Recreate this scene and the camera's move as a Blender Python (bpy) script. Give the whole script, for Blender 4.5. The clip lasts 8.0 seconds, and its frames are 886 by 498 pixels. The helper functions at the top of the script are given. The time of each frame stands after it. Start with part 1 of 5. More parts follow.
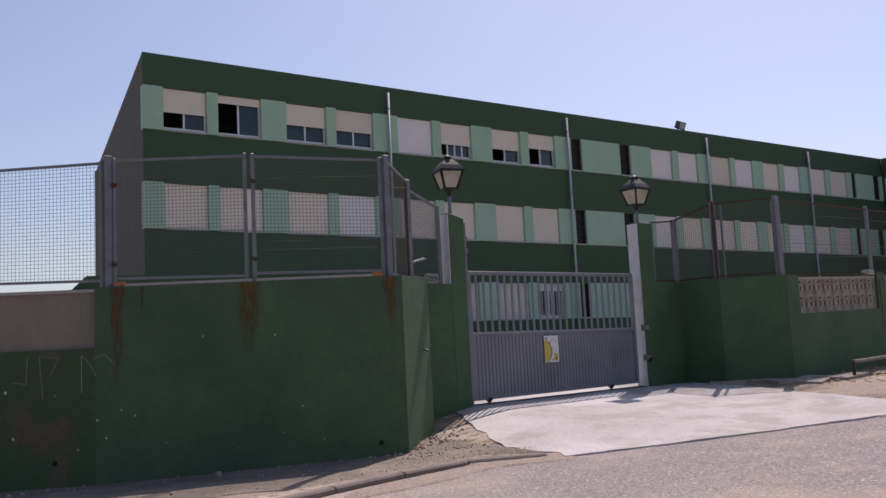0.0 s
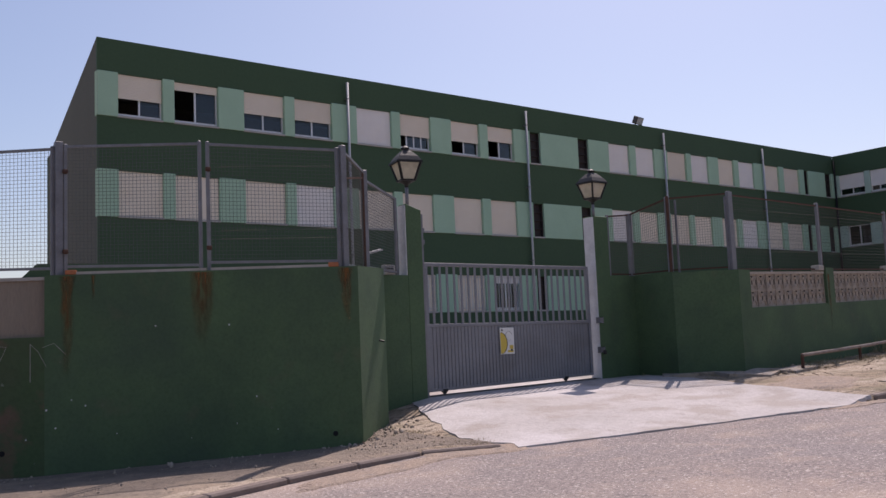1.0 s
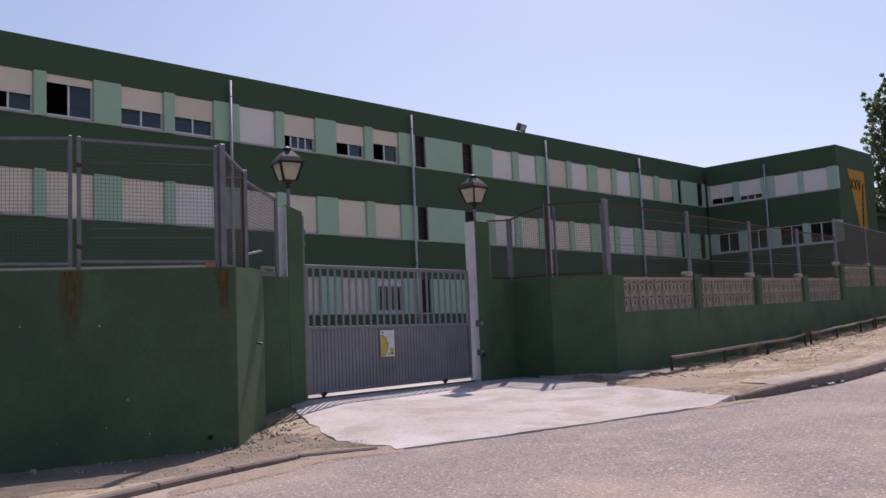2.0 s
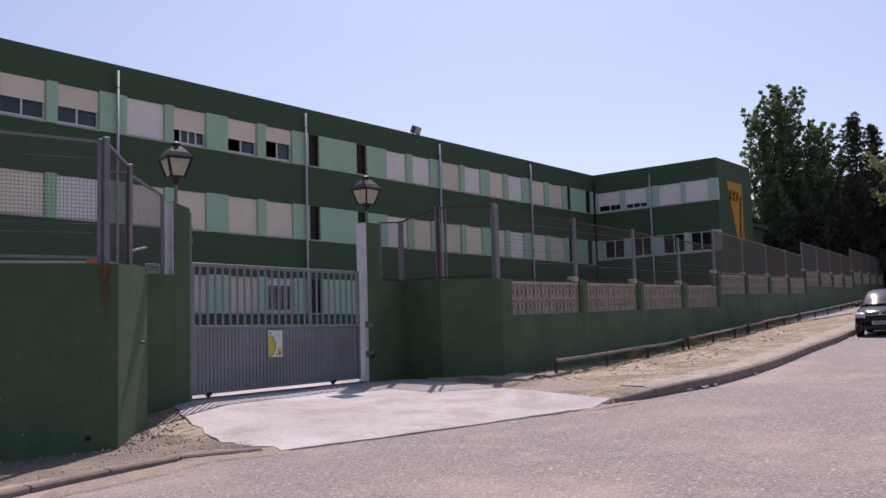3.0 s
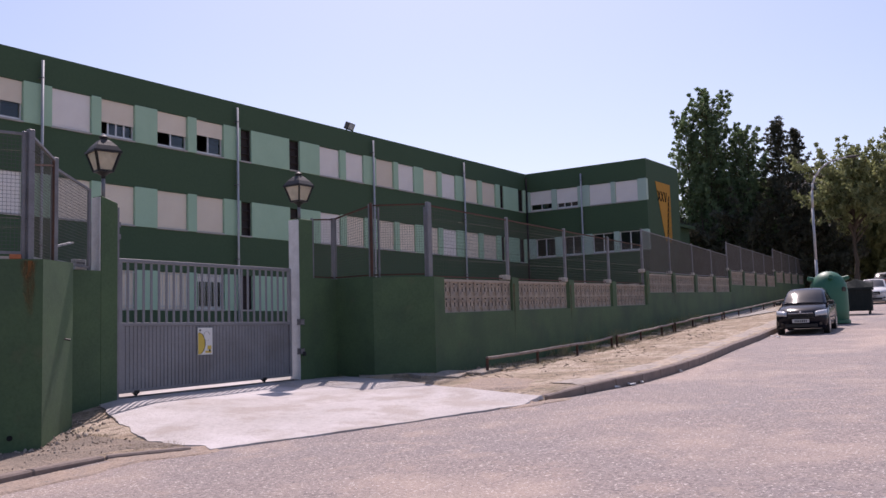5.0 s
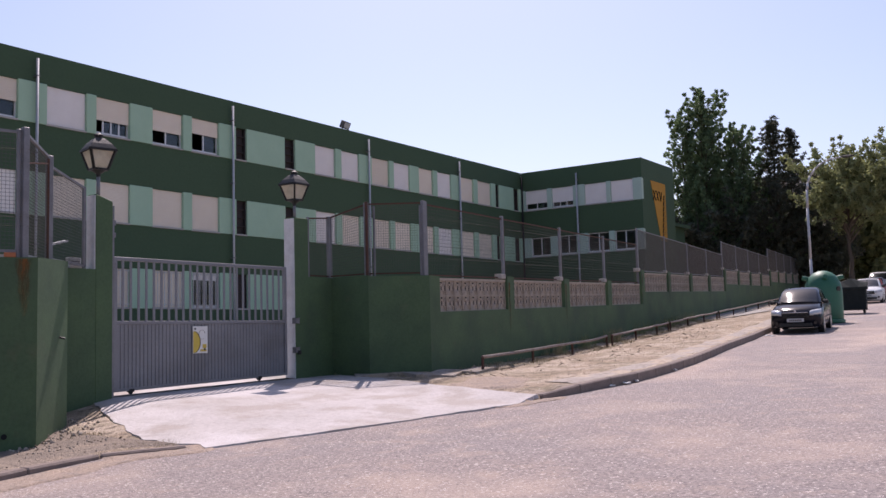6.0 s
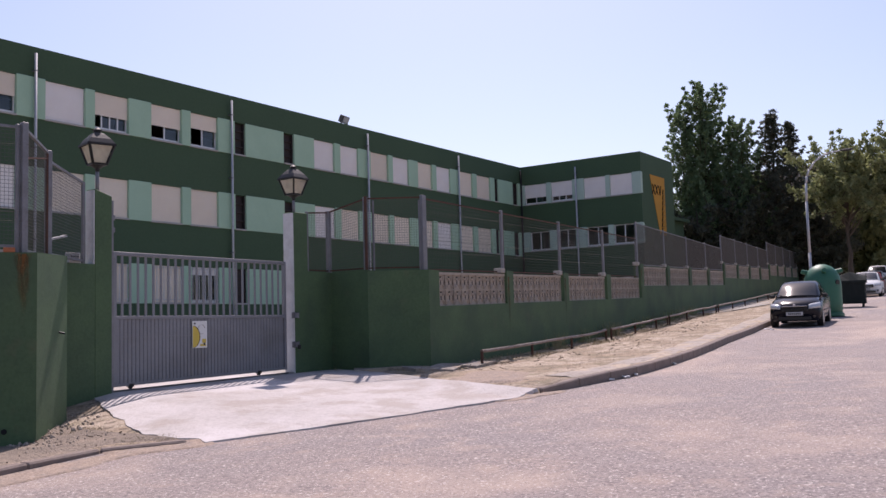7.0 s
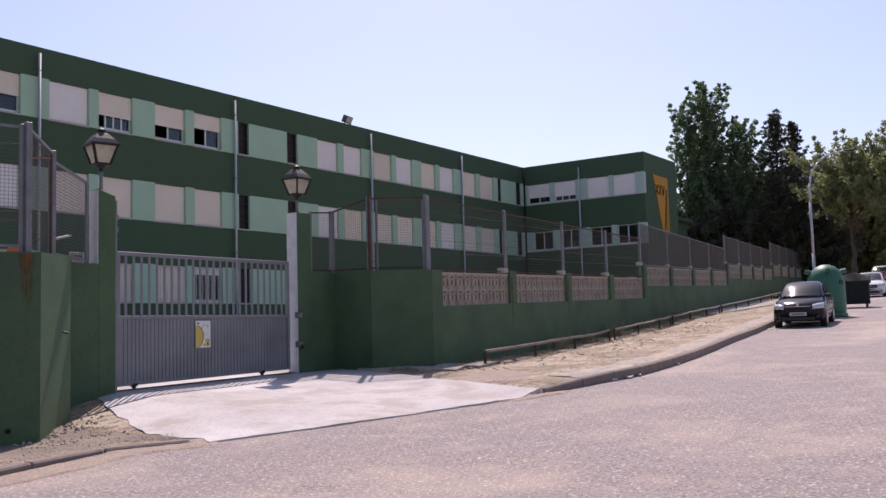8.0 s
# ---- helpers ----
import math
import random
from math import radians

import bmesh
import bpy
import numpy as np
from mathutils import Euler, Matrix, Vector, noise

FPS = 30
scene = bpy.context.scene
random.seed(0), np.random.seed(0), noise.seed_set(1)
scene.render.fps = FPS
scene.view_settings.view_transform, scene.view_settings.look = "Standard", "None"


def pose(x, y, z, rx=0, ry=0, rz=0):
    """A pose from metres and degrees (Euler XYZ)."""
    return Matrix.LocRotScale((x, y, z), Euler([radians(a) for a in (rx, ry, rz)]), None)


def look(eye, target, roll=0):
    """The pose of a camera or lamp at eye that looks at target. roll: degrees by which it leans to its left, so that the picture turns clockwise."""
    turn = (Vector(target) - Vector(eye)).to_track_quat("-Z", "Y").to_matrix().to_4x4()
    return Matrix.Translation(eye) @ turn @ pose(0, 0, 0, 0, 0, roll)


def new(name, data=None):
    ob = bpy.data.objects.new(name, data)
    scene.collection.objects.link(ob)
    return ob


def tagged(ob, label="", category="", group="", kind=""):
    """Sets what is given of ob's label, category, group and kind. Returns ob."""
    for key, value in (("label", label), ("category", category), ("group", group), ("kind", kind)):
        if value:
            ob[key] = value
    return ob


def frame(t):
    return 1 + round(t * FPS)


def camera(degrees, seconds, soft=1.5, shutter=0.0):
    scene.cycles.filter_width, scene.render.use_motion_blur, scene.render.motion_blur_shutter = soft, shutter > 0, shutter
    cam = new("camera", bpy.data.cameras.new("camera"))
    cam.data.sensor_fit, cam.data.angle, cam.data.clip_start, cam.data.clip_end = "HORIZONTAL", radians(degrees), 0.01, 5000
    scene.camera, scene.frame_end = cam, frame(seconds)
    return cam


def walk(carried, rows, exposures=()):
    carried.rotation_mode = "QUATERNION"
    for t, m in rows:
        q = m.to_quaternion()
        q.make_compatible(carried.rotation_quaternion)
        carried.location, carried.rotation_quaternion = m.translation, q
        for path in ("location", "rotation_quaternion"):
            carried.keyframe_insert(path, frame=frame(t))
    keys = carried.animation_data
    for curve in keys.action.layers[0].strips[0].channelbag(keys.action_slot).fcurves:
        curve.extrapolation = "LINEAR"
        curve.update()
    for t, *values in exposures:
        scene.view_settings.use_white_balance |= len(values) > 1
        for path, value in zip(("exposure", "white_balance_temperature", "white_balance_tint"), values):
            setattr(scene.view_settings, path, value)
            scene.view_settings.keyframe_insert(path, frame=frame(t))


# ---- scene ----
cam = camera(50.0, 8.0, 1.5, 0.0)
PATH = [
    (0.0, pose(-0.060, 0.130, 1.605, 96.435, 2.782, -35.197)),
    (0.5, pose(-0.048, 0.120, 1.600, 96.008, 2.684, -35.566)),
    (1.0, pose(-0.035, 0.110, 1.595, 95.832, 2.445, -37.738)),
    (1.5, pose(-0.022, 0.075, 1.593, 95.751, 2.646, -40.773)),
    (2.0, pose(-0.010, 0.040, 1.590, 95.704, 2.345, -44.700)),
    (3.5, pose(-0.060, -0.050, 1.600, 95.389, 1.576, -53.369)),
    (4.0, pose(-0.070, -0.055, 1.605, 95.236, 1.577, -54.577)),
    (4.5, pose(-0.080, -0.060, 1.610, 95.240, 1.619, -55.060)),
    (6.0, pose(-0.084, -0.060, 1.608, 95.168, 1.552, -55.621)),
    (6.5, pose(-0.086, -0.060, 1.607, 95.051, 1.500, -55.618)),
    (7.0, pose(-0.087, -0.060, 1.606, 94.827, 1.669, -55.660)),
    (7.5, pose(-0.089, -0.060, 1.606, 94.891, 1.673, -55.509)),
    (8.0, pose(-0.090, -0.060, 1.605, 94.835, 1.621, -55.473)),
]
walk(cam, PATH, [(0.0, -0.22, 6650, 23), (1.5, -0.20, 6700, 24), (3.5, -0.15, 6550, 26), (4.5, -0.05, 6550, 28), (6.5, 0.06, 6600, 26), (8.0, 0.06, 6600, 26)])

# ---- sky and sun ----
SUN = Vector((0.59, 0.40, 1.0)).normalized()
world = bpy.data.worlds.new("sky")
scene.world = world
world.use_nodes = True
bg = world.node_tree.nodes["Background"]
bg.inputs[1].default_value = 0.136
sky = world.node_tree.nodes.new("ShaderNodeTexSky")
sky.sky_type, sky.sun_disc = "NISHITA", False
sky.sun_elevation = math.asin(SUN.z)
sky.sun_rotation = math.atan2(SUN.x, SUN.y)
sky.air_density, sky.dust_density, sky.ozone_density = 1.05, 1.45, 2.3
world.node_tree.links.new(sky.outputs[0], bg.inputs[0])
sun = new("sun", bpy.data.lights.new("sun", "SUN"))
sun.data.energy, sun.data.angle, sun.data.color = 5.0, radians(0.5), (1.0, 0.95, 0.87)
sun.matrix_world = look(SUN * 60, (0, 0, 0))


# ---- materials ----
def mat(name, base, other=None, rough=0.8, metal=0.0, scale=3.0, fine=60.0, bump=0.15, mix=0.5, fine_mix=0.25, spots=None, patches=(), spec=0.4, vary=0.0, stretch=None, bump_scale=1.0):
    """Two scales of colour change, optional stains in a third colour, and a fine relief."""
    m = bpy.data.materials.new(name)
    m.use_nodes = True
    nt = m.node_tree
    nodes, link = nt.nodes, nt.links.new
    b = nodes["Principled BSDF"]
    b.inputs["Roughness"].default_value, b.inputs["Metallic"].default_value = rough, metal
    b.inputs["Specular IOR Level"].default_value = spec
    other = other or tuple(c * 0.72 for c in base)
    co = nodes.new("ShaderNodeTexCoord").outputs["Object"]
    if stretch:
        mp = nodes.new("ShaderNodeMapping")
        mp.inputs["Scale"].default_value = stretch
        link(co, mp.inputs[0])
        co = mp.outputs[0]

    def noise_at(s, detail=4.0):
        n = nodes.new("ShaderNodeTexNoise")
        n.inputs["Scale"].default_value, n.inputs["Detail"].default_value = s, detail
        n.inputs["Roughness"].default_value = 0.6
        link(co, n.inputs["Vector"])
        return n.outputs["Fac"]

    def ramp(fac, a, z):
        r = nodes.new("ShaderNodeMapRange")
        r.inputs["From Min"].default_value, r.inputs["From Max"].default_value = a, z
        link(fac, r.inputs["Value"])
        return r.outputs[0]

    def blend(fac, a, z):
        x = nodes.new("ShaderNodeMix")
        x.data_type = "RGBA"
        link(fac, x.inputs["Factor"])
        for s, v in ((6, a), (7, z)):
            if isinstance(v, tuple):
                x.inputs[s].default_value = (*v, 1)
            else:
                link(v, x.inputs[s])
        return x.outputs[2]

    def times(fac, k):
        q = nodes.new("ShaderNodeMath")
        q.operation = "MULTIPLY"
        link(fac, q.inputs[0])
        q.inputs[1].default_value = k
        return q.outputs[0]

    big = ramp(noise_at(scale), 0.35, 0.68)
    small = noise_at(fine, 5.0)
    col = blend(times(big, mix), base, other)
    col = blend(times(ramp(small, 0.42, 0.7), fine_mix), col, tuple(c * 0.5 for c in base))
    for tint, s, lo, hi, share in patches:
        col = blend(times(ramp(noise_at(s, 5.0), lo, hi), share), col, tint)
    if spots:
        tint, s, lo = spots
        col = blend(ramp(noise_at(s, 6.0), lo, lo + 0.05), col, tint)
    if vary:
        info = nodes.new("ShaderNodeObjectInfo")
        col = blend(times(info.outputs["Random"], vary), col, tuple(c * 0.6 for c in base))
    link(col, b.inputs["Base Color"])
    rr = nodes.new("ShaderNodeMapRange")
    rr.inputs["To Min"].default_value, rr.inputs["To Max"].default_value = max(0.02, rough - 0.08), min(1, rough + 0.08)
    link(small, rr.inputs["Value"])
    link(rr.outputs[0], b.inputs["Roughness"])
    if bump:
        bp = nodes.new("ShaderNodeBump")
        bp.inputs["Strength"].default_value, bp.inputs["Distance"].default_value = bump, 0.02 * bump_scale
        link(small, bp.inputs["Height"])
        link(bp.outputs[0], b.inputs["Normal"])
    return m


M_WALL = mat("painted_render", (0.074, 0.131, 0.059), (0.048, 0.088, 0.045), 0.75, scale=0.8, fine=22, bump=0.22, mix=1.0, fine_mix=0.35, patches=(((0.040, 0.067, 0.046), 0.5, 0.5, 0.7, 0.6), ((0.101, 0.104, 0.061), 1.7, 0.60, 0.75, 0.5)), spots=((0.113, 0.136, 0.093), 3.4, 0.70))
M_WALL_OLD = mat("weathered_painted_render", (0.055, 0.095, 0.040), (0.070, 0.080, 0.045), 0.85, scale=1.1, fine=14, bump=0.6, mix=0.7, patches=(((0.16, 0.085, 0.065), 1.5, 0.54, 0.66, 0.7),), spots=((0.20, 0.22, 0.18), 4.0, 0.70))
M_FACADE = mat("facade_dark_green", (0.049, 0.092, 0.048), (0.041, 0.078, 0.042), 0.8, scale=0.35, fine=9, bump=0.2, fine_mix=0.15)
M_GABLE = mat("gable_dull_green", (0.098, 0.100, 0.078), (0.080, 0.084, 0.064), 0.9, scale=0.3, fine=9, bump=0.2)
M_MINT = mat("pier_light_green", (0.36, 0.53, 0.39), (0.30, 0.46, 0.33), 0.75, scale=1.0, fine=20, bump=0.2, mix=0.5, fine_mix=0.1)
M_MINT_WING = mat("wing_pale_green", (0.40, 0.52, 0.45), (0.34, 0.45, 0.39), 0.75, scale=1.0, fine=20, bump=0.2, fine_mix=0.1)
M_SHUTTER = mat("shutter_cream", (0.82, 0.73, 0.62), (0.74, 0.64, 0.54), 0.6, scale=1.5, fine=30, bump=0.1, fine_mix=0.1, vary=0.3)
M_SHUTTER_PALE = mat("shutter_white", (0.82, 0.78, 0.76), (0.74, 0.69, 0.67), 0.55, scale=1.5, fine=30, bump=0.1, fine_mix=0.1, vary=0.1)
M_ALU = mat("aluminium_frame", (0.74, 0.74, 0.75), None, 0.4, 0.2, 4, 60, 0.05, 0.3, 0.1)
M_SILL = mat("sill_grey", (0.44, 0.42, 0.40), (0.32, 0.30, 0.28), 0.8, scale=3)
M_INSIDE = mat("room_wall", (0.20, 0.19, 0.18), None, 0.9)
M_ROOF = mat("roof_gravel", (0.30, 0.28, 0.26), None, 0.95, fine=40, bump=0.4)
M_GALV = mat("galvanised_steel", (0.22, 0.22, 0.235), (0.14, 0.135, 0.14), 0.55, 0.5, 5, 40, 0.1, 0.6, 0.2)
M_PIPE = mat("pale_zinc_pipe", (0.46, 0.47, 0.49), (0.36, 0.36, 0.38), 0.5, 0.3, 5, 40, 0.1, 0.6, 0.2)
M_RUST = mat("rusty_steel", (0.085, 0.045, 0.035), (0.13, 0.065, 0.04), 0.85, 0.2, 9, 60, 0.3, 0.7, 0.4)
M_WIRE = mat("fence_wire", (0.10, 0.10, 0.105), (0.075, 0.06, 0.05), 0.6, 0.4, 3, 60, 0.0)
M_WIRE_OLD = mat("dull_fence_wire", (0.115, 0.105, 0.095), (0.08, 0.06, 0.05), 0.75, 0.2, 3, 60, 0.0)
M_GATE = mat("gate_grey_paint", (0.225, 0.228, 0.245), (0.175, 0.175, 0.188), 0.5, 0.25, 1.2, 30, 0.1, 0.8, 0.2, patches=(((0.15, 0.145, 0.15), 0.9, 0.52, 0.7, 0.6),), spots=((0.18, 0.13, 0.10), 6.0, 0.73))
M_WHITE = mat("whitewash", (0.62, 0.62, 0.62), (0.46, 0.45, 0.45), 0.85, scale=3, fine=30, bump=0.3, mix=0.7, spots=((0.33, 0.31, 0.30), 7.0, 0.66))
M_CAP = mat("coping_mortar", (0.42, 0.39, 0.35), (0.30, 0.27, 0.24), 0.9, scale=4, fine=30, bump=0.5, mix=0.7)
M_BLOCK = mat("lattice_concrete", (0.46, 0.395, 0.33), (0.31, 0.26, 0.215), 0.9, scale=2.5, fine=35, bump=0.5, mix=0.8, fine_mix=0.45, vary=0.25)
M_BEIGE = mat("beige_plaster", (0.28, 0.225, 0.175), (0.215, 0.17, 0.135), 0.9, scale=1.2, fine=20, bump=0.4, mix=0.7, stretch=(2.5, 2.5, 0.5))
M_CONCRETE = mat("drive_concrete", (0.506, 0.465, 0.452), (0.397, 0.361, 0.343), 0.9, scale=0.7, fine=14, bump=0.9, mix=0.8, fine_mix=0.3, patches=(((0.361, 0.312, 0.280), 1.3, 0.48, 0.60, 0.8), ((0.578, 0.542, 0.542), 0.45, 0.5, 0.62, 0.7)), spots=((0.271, 0.226, 0.198), 5.5, 0.69), bump_scale=1.5)
M_PATCH = mat("patched_concrete", (0.38, 0.33, 0.29), (0.29, 0.245, 0.21), 0.9, scale=1.5, fine=20, bump=0.8, mix=0.9, patches=(((0.43, 0.335, 0.245), 0.9, 0.48, 0.58, 0.85), ((0.16, 0.13, 0.10), 7.0, 0.54, 0.62, 0.7)))
M_KERB = mat("kerb_stone", (0.258, 0.202, 0.176), (0.172, 0.133, 0.116), 0.9, scale=3, fine=25, bump=0.6, mix=0.8, vary=0.3, patches=(((0.361, 0.284, 0.232), 1.1, 0.5, 0.65, 0.6),))
M_DARK = mat("dark_void", (0.012, 0.011, 0.012), None, 0.9, bump=0)
M_GRILLE = mat("dark_louvre", (0.035, 0.028, 0.030), (0.05, 0.035, 0.03), 0.7, scale=6)
M_IRON = mat("lantern_iron", (0.021, 0.021, 0.023), (0.036, 0.033, 0.030), 0.55, 0.4, 9, 60, 0.1)
M_ZINC = mat("lantern_hood", (0.051, 0.051, 0.054), (0.036, 0.036, 0.039), 0.7, 0.2, 5, 40, 0.1)
M_PAPER = mat("notice_paper", (0.72, 0.71, 0.68), None, 0.6, fine_mix=0.05, mix=0.2, bump=0)
M_YELLOW = mat("notice_yellow", (0.62, 0.45, 0.08), None, 0.6, mix=0.2, fine_mix=0.1, bump=0)
M_OCHRE = mat("mural_ochre", (0.50, 0.25, 0.035), (0.42, 0.21, 0.03), 0.8, scale=2, fine=20, bump=0.1)
M_BLACK = mat("black_paint", (0.02, 0.02, 0.02), None, 0.5, bump=0)
M_BRICK = mat("red_brick", (0.42, 0.15, 0.07), (0.32, 0.11, 0.05), 0.85, scale=12, fine=60, bump=0.4)
M_CARPAINT = mat("car_dark_blue", (0.010, 0.011, 0.018), (0.009, 0.010, 0.015), 0.18, 0.0, 2, 80, 0.0, spec=0.25)
M_SILVERCAR = mat("car_silver", (0.55, 0.56, 0.58), None, 0.3, 0.5, 2, 80, 0.0, 0.1, 0.05)
M_WHITECAR = mat("car_white", (0.72, 0.72, 0.72), None, 0.3, 0.0, 2, 80, 0.0, 0.1, 0.05)
M_REDCAR = mat("car_red", (0.25, 0.03, 0.03), None, 0.3, 0.1, 2, 80, 0.0, 0.1, 0.05)
M_TYRE = mat("tyre_rubber", (0.022, 0.022, 0.024), None, 0.85, fine=50, bump=0.2)
M_RIM = mat("wheel_rim", (0.36, 0.37, 0.39), None, 0.35, 0.7, 4, 60, 0.0)
M_CHROME = mat("chrome", (0.55, 0.56, 0.58), None, 0.15, 0.95, 4, 60, 0.0, 0.1, 0.05)
M_LENS = mat("lamp_lens", (0.58, 0.60, 0.62), (0.40, 0.42, 0.45), 0.12, 0.2, 9, 40, 0.1)
M_PLATE = mat("plate_white", (0.50, 0.50, 0.50), None, 0.6, bump=0, mix=0.1, fine_mix=0.05)
M_GREENBIN = mat("container_green", (0.03, 0.145, 0.085), (0.025, 0.115, 0.07), 0.5, scale=1.5, fine=30, bump=0.1)
M_GREYBIN = mat("bin_dark_grey", (0.022, 0.028, 0.027), (0.036, 0.040, 0.040), 0.9, scale=3, fine=30, bump=0.1, spots=((0.16, 0.10, 0.06), 5.0, 0.74), spec=0.1)
M_BARK = mat("bark", (0.10, 0.075, 0.055), (0.06, 0.045, 0.035), 0.95, scale=3, fine=18, bump=0.8, stretch=(1, 1, 0.3))
M_DRY = mat("dry_grass", (0.40, 0.33, 0.20), (0.26, 0.23, 0.12), 0.9, scale=2, fine=20, bump=0, mix=0.8)
M_STONE = mat("rubble", (0.46, 0.385, 0.315), (0.30, 0.24, 0.195), 0.95, scale=14, fine=40, bump=0.5, mix=1.0)
M_LITTER = mat("white_litter", (0.72, 0.72, 0.72), None, 0.6, bump=0)
M_HOUSE = mat("far_render", (0.42, 0.38, 0.34), (0.36, 0.32, 0.29), 0.9, scale=0.3)
M_CASE = mat("floodlight_case", (0.09, 0.085, 0.085), None, 0.6, 0.3)
# road: dusty asphalt with pale stones; dirt: sandy earth
M_ROAD = mat("dusty_asphalt", (0.328, 0.281, 0.271), (0.394, 0.315, 0.278), 0.92, scale=0.30, fine=26, bump=1.0, mix=0.8, fine_mix=1.0, patches=(((0.483, 0.378, 0.315), 0.33, 0.48, 0.66, 0.8), ((0.483, 0.367, 0.299), 1.9, 0.54, 0.70, 0.5), ((0.158, 0.137, 0.137), 40.0, 0.56, 0.64, 0.75)), spots=((0.651, 0.567, 0.525), 27.0, 0.59), bump_scale=2.0)
M_DIRT = mat("sandy_earth", (0.44, 0.335, 0.24), (0.33, 0.26, 0.195), 0.97, scale=1.6, fine=22, bump=1.0, mix=0.9, fine_mix=0.7, patches=(((0.53, 0.43, 0.34), 0.8, 0.46, 0.58, 0.85), ((0.23, 0.19, 0.12), 1.9, 0.50, 0.62, 0.7), ((0.15, 0.115, 0.085), 7.0, 0.53, 0.61, 0.75)), spots=((0.56, 0.49, 0.42), 14.0, 0.64), bump_scale=3.0)
M_SAND = mat("loose_sand", (0.42, 0.32, 0.25), (0.36, 0.285, 0.235), 0.97, scale=3.0, fine=26, bump=0.9, mix=0.9, fine_mix=0.7, patches=(((0.27, 0.225, 0.20), 4.0, 0.50, 0.64, 0.7), ((0.16, 0.13, 0.12), 22.0, 0.58, 0.66, 0.6)), spots=((0.50, 0.43, 0.39), 20.0, 0.64), bump_scale=2.0)
M_TUBE = mat("weathered_tube", (0.33, 0.28, 0.25), (0.20, 0.13, 0.10), 0.75, 0.2, 4, 40, 0.3, 0.9, 0.3)
M_TWIG = mat("dead_twig", (0.11, 0.08, 0.06), (0.20, 0.15, 0.11), 0.95, scale=4)
# trodden earth, base colours lowered to stand in for the wall's shade
M_DIRT_SHADED = mat("earth_darkened_for_shade", (0.279, 0.221, 0.176), (0.180, 0.144, 0.117), 0.97, scale=1.2, fine=18, bump=1.0, mix=0.8, fine_mix=0.5, patches=(((0.360, 0.279, 0.207), 0.8, 0.5, 0.62, 0.7), ((0.108, 0.090, 0.072), 8.0, 0.58, 0.66, 0.6)), spots=((0.414, 0.360, 0.306), 12.0, 0.66), bump_scale=2.0)
M_YARD = mat("yard_concrete", (0.33, 0.305, 0.28), None, 0.9, scale=0.5)


def glass(name, tint, rough=0.03):
    m = bpy.data.materials.new(name)
    m.use_nodes = True
    b = m.node_tree.nodes["Principled BSDF"]
    b.inputs["Base Color"].default_value = (*tint, 1)
    b.inputs["Roughness"].default_value = rough
    b.inputs["IOR"].default_value = 1.5
    b.inputs["Transmission Weight"].default_value = 1.0
    return m


M_GLASS = glass("window_glass", (0.75, 0.82, 0.86))


def thin(name, base, other, share, scale=1.2):
    """Leaf or opal sheet that lets part of the light through."""
    m = mat(name, base, other, 0.6, scale=scale, fine=8, bump=0, mix=0.9)
    nt = m.node_tree
    b, o = nt.nodes["Principled BSDF"], nt.nodes["Material Output"]
    t, x = nt.nodes.new("ShaderNodeBsdfTranslucent"), nt.nodes.new("ShaderNodeMixShader")
    nt.links.new(b.inputs["Base Color"].links[0].from_socket, t.inputs["Color"])
    x.inputs[0].default_value = share
    nt.links.new(b.outputs[0], x.inputs[1])
    nt.links.new(t.outputs[0], x.inputs[2])
    nt.links.new(x.outputs[0], o.inputs["Surface"])
    return m


def streak(name, base, other):
    """Rust that thins out by the mesh's fade value and a drawn-out noise."""
    m = mat(name, base, other, 0.85, scale=3, fine=20, bump=0.3, mix=0.9, stretch=(4, 4, 0.6))
    nt = m.node_tree
    at, nz, k = nt.nodes.new("ShaderNodeAttribute"), nt.nodes.new("ShaderNodeTexNoise"), nt.nodes.new("ShaderNodeMath")
    at.attribute_name = "fade"
    mp = nt.nodes.new("ShaderNodeMapping")
    mp.inputs["Scale"].default_value = (7, 7, 1.2)
    nt.links.new(nt.nodes.new("ShaderNodeTexCoord").outputs["Object"], mp.inputs[0])
    nt.links.new(mp.outputs[0], nz.inputs["Vector"])
    k.operation, k.use_clamp = "MULTIPLY", True
    nt.links.new(at.outputs["Fac"], k.inputs[0])
    rr = nt.nodes.new("ShaderNodeMapRange")
    rr.inputs["From Min"].default_value, rr.inputs["From Max"].default_value = 0.25, 0.6
    nt.links.new(nz.outputs["Fac"], rr.inputs["Value"])
    nt.links.new(rr.outputs[0], k.inputs[1])
    nt.links.new(k.outputs[0], nt.nodes["Principled BSDF"].inputs["Alpha"])
    return m


M_STAIN = streak("rust_stain", (0.17, 0.075, 0.020), (0.115, 0.070, 0.026))
M_LEAF = thin("leaf_mid_green", (0.182, 0.257, 0.128), (0.101, 0.155, 0.074), 0.45)
M_LEAF_DARK = thin("needle_dark_green", (0.094, 0.098, 0.065), (0.050, 0.057, 0.037), 0.3)
M_LEAF_OLIVE = thin("leaf_olive", (0.298, 0.324, 0.149), (0.166, 0.193, 0.088), 0.45)
M_OPAL = thin("opal_pane", (0.95, 0.92, 0.84), (0.90, 0.86, 0.76), 0.72, 4)
M_CARGLASS = mat("car_glass", (0.018, 0.02, 0.022), None, 0.09, 0.0, 2, 80, 0.0, 0.1, 0.0, spec=0.5)


